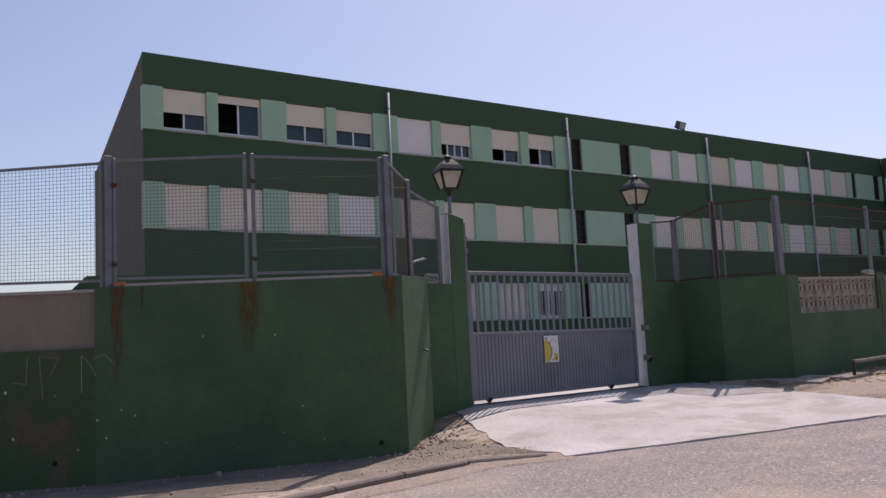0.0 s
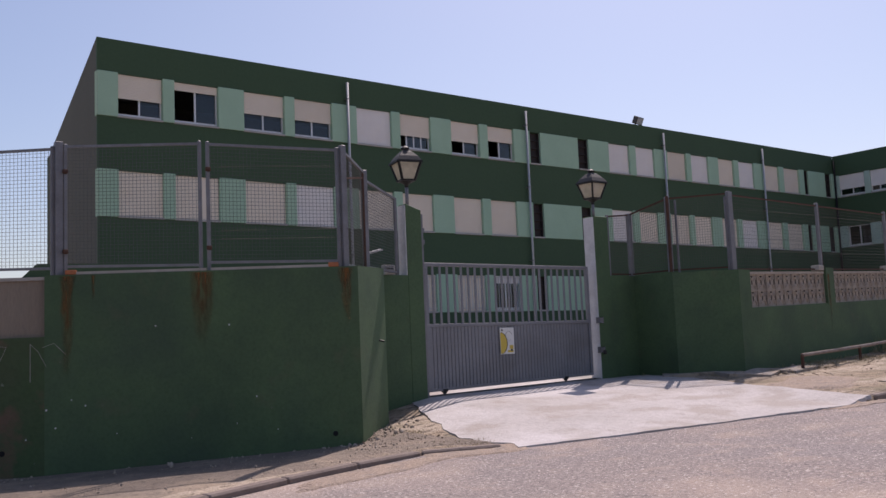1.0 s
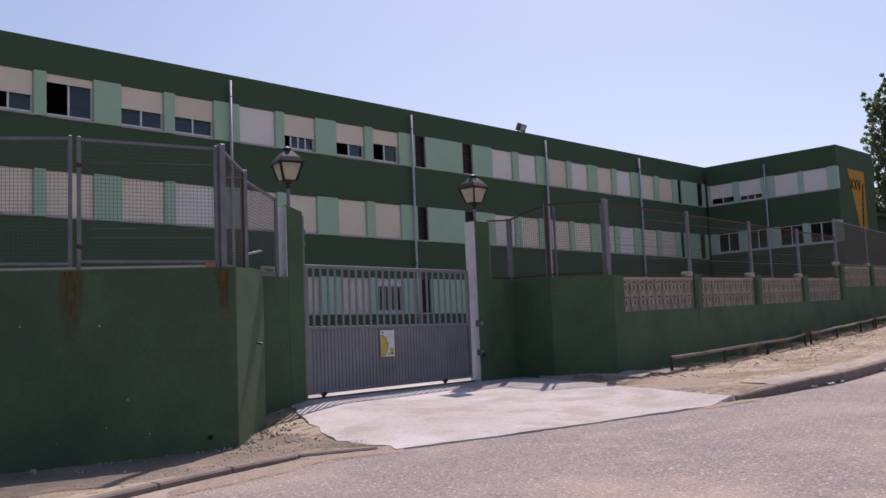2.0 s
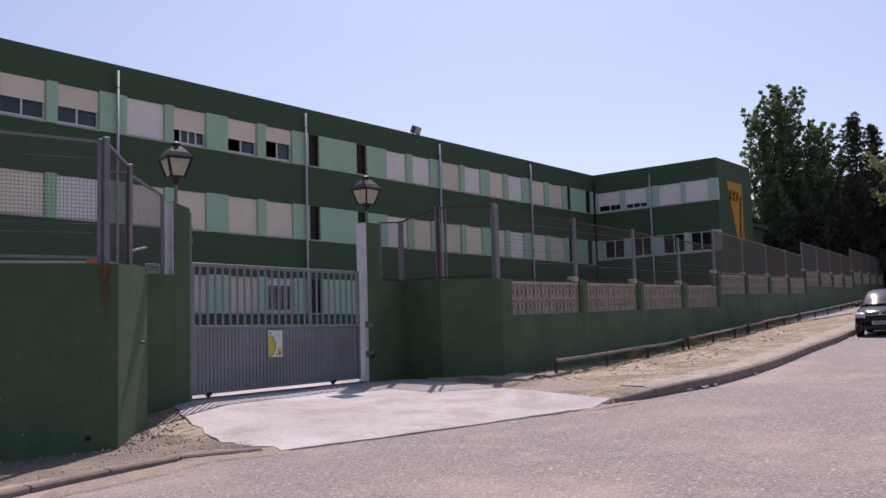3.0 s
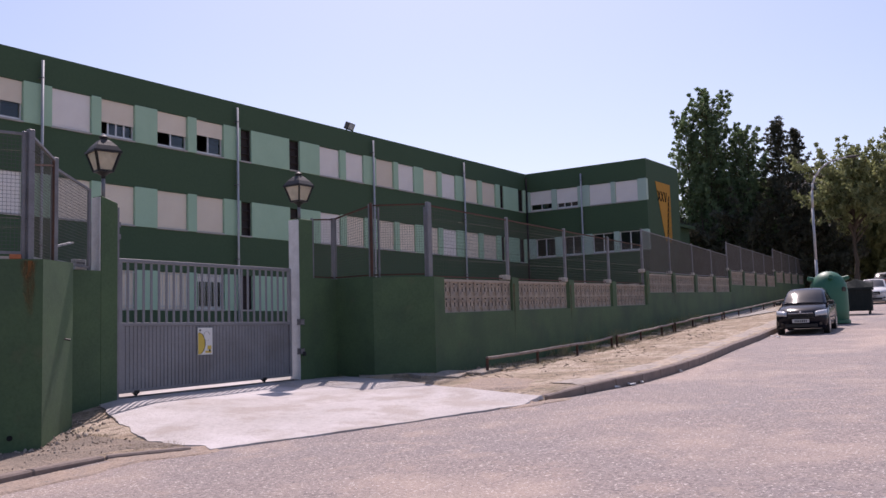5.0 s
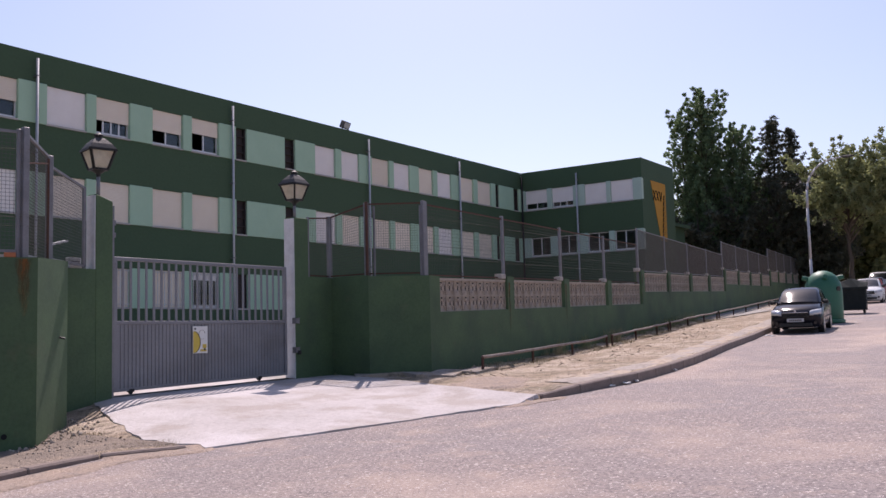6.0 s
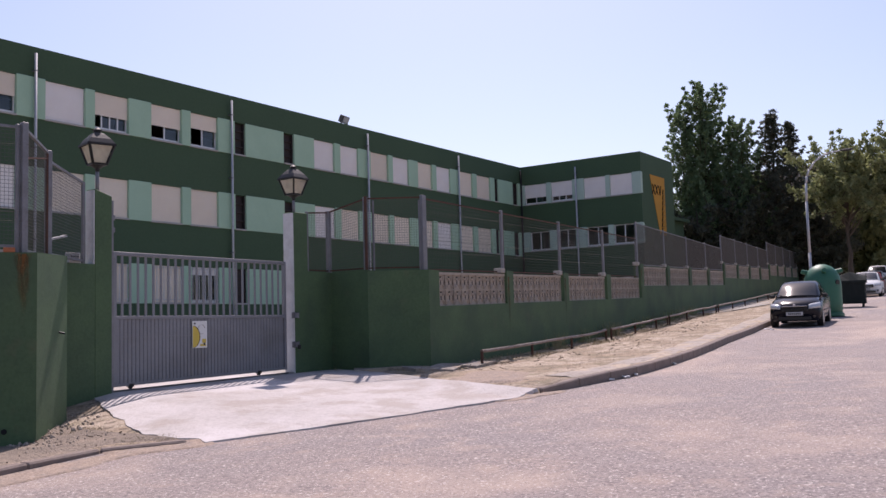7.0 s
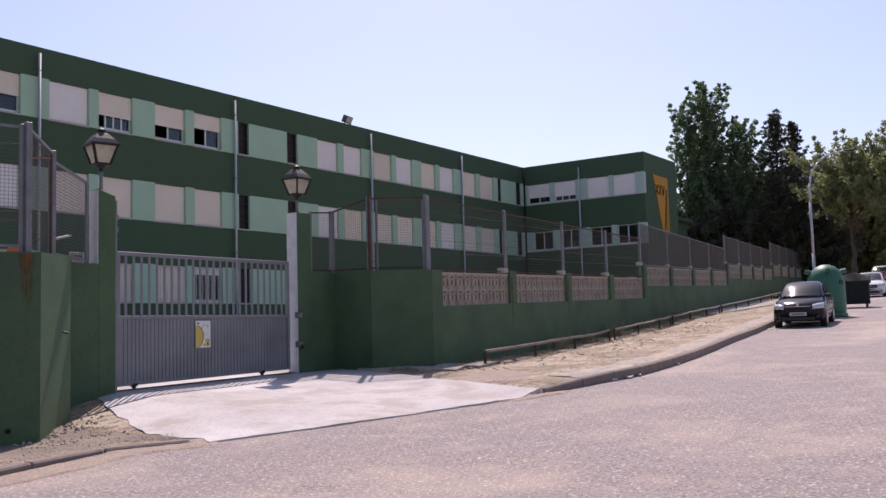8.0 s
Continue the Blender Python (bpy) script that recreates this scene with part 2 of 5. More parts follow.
# ---- mesh helpers ----
def part(name, bm, material, parent=None, label="", smooth=False):
    me = bpy.data.meshes.new(name)
    bmesh.ops.recalc_face_normals(bm, faces=bm.faces)
    bm.to_mesh(me)
    bm.free()
    for m in material if isinstance(material, (list, tuple)) else [material]:
        me.materials.append(m)
    if smooth:
        me.shade_smooth()
    ob = new(name, me)
    ob.parent = parent
    if label:
        ob["label"] = label
    return ob


def thing(name, at, label, category, group="", kind="", rz=0.0):
    ob = tagged(new(name), label, category, group, kind)
    ob.matrix_world = pose(*at, 0, 0, rz)
    return ob


def bx(bm, x0, y0, z0, x1, y1, z1, bevel=0.0):
    r = bmesh.ops.create_cube(bm, size=1)
    for v in r["verts"]:
        v.co = ((x0 + x1) / 2 + v.co.x * (x1 - x0), (y0 + y1) / 2 + v.co.y * (y1 - y0), (z0 + z1) / 2 + v.co.z * (z1 - z0))
    if bevel:
        es = list({e for v in r["verts"] for e in v.link_edges})
        bmesh.ops.bevel(bm, geom=es, offset=bevel, segments=1, affect="EDGES", profile=0.5)
    return bm


def box(x0, y0, z0, x1, y1, z1, bevel=0.0):
    return bx(bmesh.new(), x0, y0, z0, x1, y1, z1, bevel)


def rod(bm, p, q, r, n=8, r2=None):
    """A round bar from p to q."""
    p, q = Vector(p), Vector(q)
    d = q - p
    m = Matrix.Translation((p + q) / 2) @ d.to_track_quat("Z", "Y").to_matrix().to_4x4()
    bmesh.ops.create_cone(bm, cap_ends=True, segments=n, radius1=r, radius2=r if r2 is None else r2, depth=d.length, matrix=m)
    return bm


def bar(bm, p, q, w, h=None):
    """A square bar from p to q."""
    h = h or w
    p, q = Vector(p), Vector(q)
    d = q - p
    m = Matrix.Translation((p + q) / 2) @ d.to_track_quat("Z", "Y").to_matrix().to_4x4() @ Matrix.Diagonal((w, h, d.length, 1))
    bmesh.ops.create_cube(bm, size=1, matrix=m)
    return bm


def prism(pts, z0, z1):
    """An upright solid on a plan outline; z0, z1 may be lists, one height a corner."""
    bm = bmesh.new()
    n = len(pts)
    z0 = z0 if isinstance(z0, (list, tuple)) else [z0] * n
    z1 = z1 if isinstance(z1, (list, tuple)) else [z1] * n
    lo = [bm.verts.new((p[0], p[1], z)) for p, z in zip(pts, z0)]
    hi = [bm.verts.new((p[0], p[1], z)) for p, z in zip(pts, z1)]
    bm.faces.new(lo)
    bm.faces.new(hi)
    for i in range(n):
        j = (i + 1) % n
        bm.faces.new((lo[i], lo[j], hi[j], hi[i]))
    return bm


def revolve(bm, rings, n=16, at=(0, 0, 0)):
    """A turned body from (radius, height) rings."""
    rows = [[bm.verts.new((at[0] + r * math.cos(6.28319 * i / n), at[1] + r * math.sin(6.28319 * i / n), at[2] + z)) for i in range(n)] for r, z in rings]
    for a, b in zip(rows, rows[1:]):
        for i in range(n):
            bm.faces.new((a[i], a[(i + 1) % n], b[(i + 1) % n], b[i]))
    bm.faces.new(rows[0])
    bm.faces.new(rows[-1])
    return bm


def loft(bm, sections, close=True):
    rows = [[bm.verts.new(p) for p in s] for s in sections]
    n = len(rows[0])
    for a, b in zip(rows, rows[1:]):
        for i in range(n - (0 if close else 1)):
            bm.faces.new((a[i], a[(i + 1) % n], b[(i + 1) % n], b[i]))
    if close:
        bm.faces.new(rows[0])
        bm.faces.new(rows[-1])
    return bm


def table(x, rows):
    """Straight-line look-up."""
    if x <= rows[0][0]:
        return rows[0][1]
    for (a, u), (b, v) in zip(rows, rows[1:]):
        if x <= b:
            return u + (v - u) * (x - a) / (b - a)
    return rows[-1][1]


# ---- ground ----
ROAD_Z = [(-400, -0.6), (-15, -0.6), (0, 0), (30, 1.2), (38, 1.64), (45, 2.03), (57, 2.69), (90, 4.3), (130, 5), (600, 5)]
KERB_Y = [(-400, 8.4), (-30, 8.4), (2.0, 8.75), (4.37, 9.27), (5.15, 9.42), (5.96, 9.54), (6.88, 9.66), (7.5, 9.66), (7.86, 8.86), (9.98, 8.14), (12.5, 7.36), (13.4, 7.38), (14.0, 7.24), (15.0, 7.10), (16.6, 6.98), (18.3, 7.10), (20.2, 7.30), (22.3, 7.62), (25.4, 8.15), (30.7, 8.9), (60, 12.76), (110, 19.3), (600, 84)]
KERB_H = [(-400, 0.06), (6.5, 0.06), (7.5, 0.02), (7.7, 0.0), (12.8, 0.0), (13.7, 0.10), (15, 0.16), (600, 0.16)]
WALL_Y = [(-400, 200), (-15, 23.95), (3.54, 13.36), (7.1, 11.3), (8.46, 12.7), (9.3, 13.1), (14.4, 13.1), (15.0, 12.6), (15.89, 11.17), (85, 20.27), (600, 88)]
BASE_Z = [(-400, -0.5), (-15, -0.5), (2.5, 0.08), (3.6, 0.1), (7.1, 0.27), (8.4, 0.5), (9.3, 0.66), (9.7, 0.72), (13.7, 0.80), (15, 0.82), (15.9, 0.81), (20.6, 0.94), (23.5, 1.05), (28.9, 1.33), (36.7, 1.79), (49, 2.37), (60, 2.95), (90, 4.45), (600, 5.1)]


def height(x, y):
    """The ground's height: the road, and from the kerb up to the foot of the wall."""
    k, w = table(x, KERB_Y), table(x, WALL_Y)
    if y <= k:
        return table(x, ROAD_Z)
    s = min(1.0, (y - k) / (w - k))
    return (table(x, ROAD_Z) + table(x, KERB_H)) * (1 - s) + table(x, BASE_Z) * s


def rough(x, y, a, s=1.0):
    return a * (noise.noise((x * s, y * s, 0.3)) + 0.5 * noise.noise((x * s * 2.7, y * s * 2.7, 4.1)))


def sheet(name, columns, material, smooth=True):
    """A sheet from columns of points."""
    n = len(columns[0])
    me = bpy.data.meshes.new(name)
    me.from_pydata([p for c in columns for p in c], [], [(i * n + j, (i + 1) * n + j, (i + 1) * n + j + 1, i * n + j + 1) for i in range(len(columns) - 1) for j in range(n - 1)])
    me.materials.append(material)
    if smooth:
        me.shade_smooth()
    return new(name, me)


XS = [-900, -300, -100, -40, -20, -10, -5] + [round(-2 + 0.35 * i, 3) for i in range(185)] + [64, 67, 70, 75, 80, 90, 100, 120, 150, 200, 300, 600, 1200]
cols = []
for x in XS:
    k, w = table(x, KERB_Y), table(x, WALL_Y)
    col = [(x, k + d, table(x, ROAD_Z) - (0.05 if d > -12 else 0.0)) for d in (-1500, -300, -80, -30, -12.5, -11.9, -6, -2, -0.02)]
    for i in range(19):
        y = k + 0.001 + (w - k) * i / 18
        col.append((x, y, height(x, y) + (rough(x, y, 0.025, 1.3) if 0 < i < 18 else 0.0)))
    col += [(x, w + d, table(x, BASE_Z)) for d in (0.6, 4, 15, 40, 120, 400, 1500)]
    cols.append(col)
tagged(sheet("ground", cols, M_DIRT), "sandy bare earth with stones and dry patches", "ground", kind="structure")
cols = []
for x in XS:
    k = table(x, KERB_Y)
    cols.append([(x, k - d, table(x, ROAD_Z) + rough(x, k - d, 0.008, 0.8)) for d in (12, 10, 8, 6.5, 5, 4, 3, 2, 1.4, 0.8, 0.3, 0.0)])
tagged(sheet("road", cols, M_ROAD), "worn dusty grey asphalt road with loose grit", "road", kind="structure")

# trodden grey earth before the old wall; the wall's shade is partly in its colour
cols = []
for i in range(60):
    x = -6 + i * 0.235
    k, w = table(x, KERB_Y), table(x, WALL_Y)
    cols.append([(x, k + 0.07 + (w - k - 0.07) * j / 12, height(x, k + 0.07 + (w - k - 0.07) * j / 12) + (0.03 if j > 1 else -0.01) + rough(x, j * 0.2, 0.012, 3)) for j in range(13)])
tagged(sheet("pavement", cols, M_DIRT_SHADED), "trodden grey earth pavement along the old wall, darkened for its shade", "pavement", kind="structure")

# broken pavement strip behind the right kerb
cols = []
for i in range(150):
    x = 14.6 + i * 0.4
    k = table(x, KERB_Y)
    wide = 0.75 + 0.25 * noise.noise((x * 0.7, 1.2, 0))
    cols.append([(x, k + 0.10 + wide * j / 4, height(x, k + 0.10 + wide * j / 4) + (0.018 if 0 < j < 4 else -0.02) + rough(x, j * 0.3, 0.008, 2)) for j in range(5)])
tagged(sheet("pavement", cols, M_PATCH), "narrow worn cement pavement strip beside the kerb", "pavement", kind="structure")

# concrete drive up to the gate
ROADSIDE = [(0.0, (7.84, 8.86)), (0.4, (9.98, 8.12)), (0.8, (12.5, 7.34)), (1.0, (13.38, 7.40))]
GATESIDE = [(0.0, (9.30, 13.12)), (0.85, (14.4, 13.12)), (1.0, (14.98, 12.9))]
LEFT_X = [(0.0, 7.84), (0.08, 8.00), (0.20, 7.88), (0.31, 7.95), (0.52, 8.36), (0.88, 9.10), (1.0, 9.30)]
RIGHT_X = [(0.0, 13.40), (0.08, 13.42), (0.24, 13.58), (0.42, 13.80), (0.70, 14.50), (1.0, 14.98)]
cols = []
for i in range(81):
    u = (i - 1) / 78 if 0 < i < 80 else (-0.002 if i == 0 else 1.002)
    ax, ay = (table(u, [(a, b[c]) for a, b in ROADSIDE]) for c in (0, 1))
    gx, gy = (table(u, [(a, b[c]) for a, b in GATESIDE]) for c in (0, 1))
    col = []
    for j in range(61):
        v = (j - 1) / 59 if j else -0.003
        bow = (table(v, LEFT_X) - (7.84 + 1.46 * v)) * (1 - u) ** 2 + (table(v, RIGHT_X) - (13.38 + 1.6 * v)) * u ** 2
        edge = max(0.15, 1 - min(i, 80 - i) / 6)
        x = ax + (gx - ax) * v + bow + edge * (rough(v * 6, u * 5, 0.09, 1.6) + rough(v * 22, u * 3, 0.025, 1.0))
        y = ay + (gy - ay) * v + (rough(x, 3, 0.06, 2.5) + rough(x, 8, 0.03, 9)) * max(0.0, 1 - j / 5)
        lift = 0.024 if 0 < i < 80 and j > 0 else -0.03
        col.append((x, y, height(x, max(y, table(x, KERB_Y) + 0.01)) + lift + rough(x, y, 0.008, 1.2)))
    cols.append(col)
drive = tagged(sheet("drive_slab", cols, M_CONCRETE, False), "pale sunlit concrete apron sloping up to the gate", "driveway", kind="structure")
# school yard behind the gate
cols = [[(x, y, table(x, BASE_Z) + 0.012 + (0.03 if y < 13.2 else 0.0)) for y in (13.125, 13.4, 16, 20, 26, 31.85)] for x in (8.6, 9.3, 9.7, 12, 13.7, 15, 20, 30, 45, 56)]
tagged(sheet("yard_floor", cols, M_YARD), "pale concrete school yard behind the gate", "yard", kind="structure")

# added strip, paler than the yard, so the gap under the gate looks sunlit
cols = [[(x, y, table(x, BASE_Z) + 0.026) for y in (13.13, 13.6, 14.4, 15.2)] for x in (9.34, 10.5, 12, 13.92)]
tagged(sheet("gate_apron", cols, M_CONCRETE), "paler concrete strip added behind the gate to make the gap look sunlit", "yard", kind="structure")


def drift(name, cx, cy, rx, ry, turn, seed, material, label):
    """A thin patch of loose sand with an uneven rim that dips under the surface it lies on."""
    cols = []
    c, d = math.cos(radians(turn)), math.sin(radians(turn))
    for i in range(41):
        a = 6.28319 * i / 40
        col = []
        for j in range(9):
            q = j / 8 * (1 + 0.45 * noise.noise((math.cos(a) * 1.6, math.sin(a) * 1.6, seed)) + 0.2 * noise.noise((math.cos(a) * 5, math.sin(a) * 5, seed)))
            px, py = rx * q * math.cos(a), ry * q * math.sin(a)
            x, y = cx + px * c - py * d, cy + px * d + py * c
            col.append((x, y, height(x, y) + (0.016 + rough(x, y, 0.012, 5) if j < 8 else -0.03)))
        cols.append(col)
    tagged(sheet(name, cols, material), label, "sand", kind="structure")


drift("sand_patch", 7.5, 9.2, 0.8, 0.35, -25, 3.0, M_SAND, "loose orange sand spilled over the road edge")
drift("sand_patch", 6.0, 9.1, 1.5, 0.28, 9, 5.0, M_SAND, "loose sand swept along the worn kerb")
drift("sand_patch", 12.9, 7.25, 0.8, 0.2, -12, 9.0, M_SAND, "loose sand at the end of the drive")
drift("sand_patch", 14.4, 8.9, 1.0, 0.8, 20, 11.0, M_SAND, "loose sand beside the drive's broken edge")
# patched concrete and a loose slab beside the drive
for x, y, a, sx, sy in ((15.2, 12.0, -40, 0.55, 0.35), (15.75, 10.75, 25, 0.8, 0.3), (16.6, 10.55, 10, 0.6, 0.25), (15.3, 11.0, 60, 0.5, 0.3)):
    ob = part("paving_piece", prism([(-sx, -sy), (sx * 0.9, -sy * 1.1), (sx, sy * 0.8), (-sx * 0.8, sy)], -0.05, 0.05), M_PATCH)
    ob.matrix_world = pose(x, y, height(x, y) + 0.01, 2, -2, a)
    tagged(ob, "broken grey cement slab lying at the wall's foot", "slab", "broken slabs")


# ---- boundary walls ----
def wall(name, p, q, z0, z1, thick, material, label):
    """A straight wall from p to q, its face on that line and its body behind it (to the left of the way)."""
    d = Vector((q[0] - p[0], q[1] - p[1]))
    n = Vector((-d.y, d.x)).normalized() * thick
    zz0 = z0 if isinstance(z0, (list, tuple)) else [z0, z0]
    zz1 = z1 if isinstance(z1, (list, tuple)) else [z1, z1]
    bm = prism([p, q, (q[0] + n.x, q[1] + n.y), (p[0] + n.x, p[1] + n.y)], [zz0[0], zz0[1], zz0[1], zz0[0]], [zz1[0], zz1[1], zz1[1], zz1[0]])
    return tagged(part(name, bm, material), label, "wall", kind="structure")


A_L, B_L, FAR_L = (7.15, 11.27), (3.54, 13.36), (-12.0, 22.36)
TOP_L = 2.76
wall_old = wall("wall_west", B_L, A_L, -0.1, TOP_L, 0.28, M_WALL, "dark green painted rendered wall with rust streaks")
wall_far = wall("wall_far_west", FAR_L, B_L, -0.8, 1.94, 0.28, M_WALL_OLD, "faded peeling green wall with scratched marks")
part("plaster_panel", (lambda d: prism([(FAR_L[0] + d[0], FAR_L[1] + d[1]), (B_L[0] + d[0], B_L[1] + d[1]), (B_L[0] + 2.6 * d[0], B_L[1] + 2.6 * d[1]), (FAR_L[0] + 2.6 * d[0], FAR_L[1] + 2.6 * d[1])], 1.94, 2.70))((0.045, 0.078)), M_BEIGE, wall_far, "bare beige plaster panel")
part("coping", (lambda d: prism([(FAR_L[0] + d[0], FAR_L[1] + d[1]), (B_L[0] + d[0], B_L[1] + d[1]), (B_L[0] + 4 * d[0], B_L[1] + 4 * d[1]), (FAR_L[0] + 4 * d[0], FAR_L[1] + 4 * d[1])], 2.70, 2.745))((0.03, 0.05)), M_CAP, wall_far, "pale mortar coping")
# the wall's splayed end and its return to the gate
C_L = (8.26, 12.25)
wall_splay = tagged(part("wall_splay_west", prism([(7.154, 11.27), C_L, (8.04, 12.44), (7.08, 11.62)], 0.05, [2.76, 2.83, 2.83, 2.76]), M_WALL), "sunlit splayed green wall end beside the drive", "wall", kind="structure")
tagged(part("wall_return_west", prism([(8.043, 12.442), (8.257, 12.257), (8.33, 13.10), (9.336, 13.10), (9.336, 13.32), (8.1, 13.33)], 0.2, 2.81), M_WALL), "green wall return between the splay and gate pillar", "wall", kind="structure")
part("wall_hook", rod(bmesh.new(), (7.93, 11.95, 1.72), (7.99, 11.90, 1.70), 0.014, 8), M_IRON, wall_splay, "small steel hook")
A_R, B_R, C_R = (15.06, 13.1), (15.02, 12.08), (15.89, 11.17)
tagged(part("wall_return_east", prism([(14.35, 13.1), (15.06, 13.1), (15.02, 12.08), (15.3, 12.2), (15.3, 13.33), (14.35, 13.33)], 0.4, 2.86), M_WALL), "green wall return beside the gate in deep shade", "wall", kind="structure")
tagged(part("wall_splay_east", prism([(15.022, 12.08), (15.89, 11.17), (16.35, 11.23), (16.36, 11.46), (15.31, 12.25)], 0.4, 2.84), M_WALL), "green splayed wall beside the drive", "wall", kind="structure")

# coping strips and bricks under the fence feet
ux = Vector((A_L[0] - B_L[0], A_L[1] - B_L[1])).normalized()
nx = Vector((-ux.y, ux.x))


def left_pt(s, off=0.0):
    """A point on the old wall's line, s metres from its splayed end."""
    return (A_L[0] - ux.x * s + nx.x * off, A_L[1] - ux.y * s + nx.y * off)


bm = bmesh.new()
for a, b in ((0.38, 2.0), (2.06, 3.80)):
    p, q = left_pt(a, 0.03), left_pt(b, 0.03)
    bar(bm, (*p, TOP_L + 0.012), (*q, TOP_L + 0.012), 0.035, 0.05)
part("coping", bm, M_CAP, wall_old, "pale flaking mortar edge")
for s in (0.33, 3.84):
    p = left_pt(s, 0.05)
    ob = part("brick", box(-0.07, -0.06, -0.03, 0.07, 0.06, 0.03, 0.006), M_BRICK)
    ob.matrix_world = pose(*p, TOP_L + 0.032, 0, 0, -30 + s)
    tagged(ob, "loose red brick piece on the wall top", "brick", "loose bricks")


def stain(parent, p, u, w, z0, z1, name="rust_streak"):
    """An uneven rust streak that runs down a wall face, thinning out at its sides and foot."""
    bm = bmesh.new()
    fade = bm.verts.layers.float.new("fade")
    n = Vector((u[1], -u[0])) * 0.003
    rows = []
    for i in range(11):
        f = i / 10
        z = z1 + (z0 - z1) * f
        half = w * (0.55 - 0.30 * f) * (1 + 0.4 * noise.noise((f * 5, p[0], 2)))
        mid = 0.025 * noise.noise((f * 3, p[0] * 3, 7))
        row = []
        for j in range(7):
            g = j / 3 - 1
            v = bm.verts.new((p[0] + u[0] * (mid + g * half) + n.x, p[1] + u[1] * (mid + g * half) + n.y, z))
            v[fade] = (1 - g * g) * (1 - f) ** 0.8
            row.append(v)
        rows.append(row)
    for a, b in zip(rows, rows[1:]):
        for j in range(6):
            bm.faces.new((a[j], a[j + 1], b[j + 1], b[j]))
    part(name, bm, M_STAIN, parent, "brown rust stain")


for s, w, z0 in ((0.16, 0.20, 1.95), (2.12, 0.34, 1.75), (3.88, 0.20, 1.35), (3.55, 0.06, 2.4)):
    stain(wall_old, left_pt(s), ux, w, z0, TOP_L - 0.02)
# drain holes
for s, z, w in ((0.37, 0.47, wall_old), (4.70, 0.44, wall_far)):
    p = left_pt(s, -0.004)
    m = Matrix.Translation((*p, z)) @ Vector((nx.x, nx.y, 0)).to_track_quat("Z", "Y").to_matrix().to_4x4()
    bm = bmesh.new()
    bmesh.ops.create_cone(bm, cap_ends=True, segments=14, radius1=0.036, radius2=0.036, depth=0.012, matrix=m)
    part("drain_hole", bm, M_DARK, w, "black round drain hole")
# chips where the paint came off
random.seed(4)
bm = bmesh.new()
for i in range(22):
    s, z = random.uniform(0.2, 6.5), random.uniform(0.5, 2.2)
    if s > 3.9 and z > 1.85:
        continue
    p = left_pt(s, -0.004)
    r = random.uniform(0.005, 0.014) * (1.6 if s > 3.9 else 1)
    ring = [bm.verts.new((p[0] + ux.x * r * math.cos(a) * random.uniform(0.5, 1.3), p[1] + ux.y * r * math.cos(a), z + r * math.sin(a) * random.uniform(0.6, 1.5))) for a in (0, 1, 2, 3, 4, 5)]
    bm.faces.new(ring)
part("paint_chip", bm, M_WHITE, wall_old, "pale chips in the paint")["kind"] = "stuff"
bm = bmesh.new()
for s0, z0, pts in ((4.15, 1.55, ((0, 0), (0.1, 0.2), (0.2, 0.3), (0.2, -0.2))), (4.75, 1.6, ((0, 0), (-0.1, 0.22), (0.15, 0.26), (0.1, -0.3))), (5.05, 1.55, ((0, 0.3), (0.02, -0.05), (0.2, -0.02))), (3.9, 1.7, ((0, 0), (0.15, 0.15), (0.3, 0.1)))):
    q = [(*left_pt(s0 + a, -0.004), z0 + b) for a, b in pts]
    for a, b in zip(q, q[1:]):
        bar(bm, a, b, 0.007, 0.004)
part("scratch", bm, M_CAP, wall_far, "scratched pale strokes")

# ---- street wall with piers and lattice panels ----
DIR = Vector((math.cos(radians(7.5)), math.sin(radians(7.5))))
NRM = Vector((-DIR.y, DIR.x))
ORG = Vector(C_R)


def street(x, off=0.0):
    """A point on the street wall's line at that x, off metres behind its face."""
    return ORG + DIR * ((x - ORG.x) / DIR.x) + NRM * off


SECTIONS = ((15.9, 32.3, 2.80, 3.25, 4.38, 4.72), (32.3, 48.4, 3.68, 4.17, 5.27, 5.36), (48.4, 64.6, 4.54, 4.97, 6.02, 6.25), (64.6, 80.8, 5.26, 5.70, 6.78, 7.05))


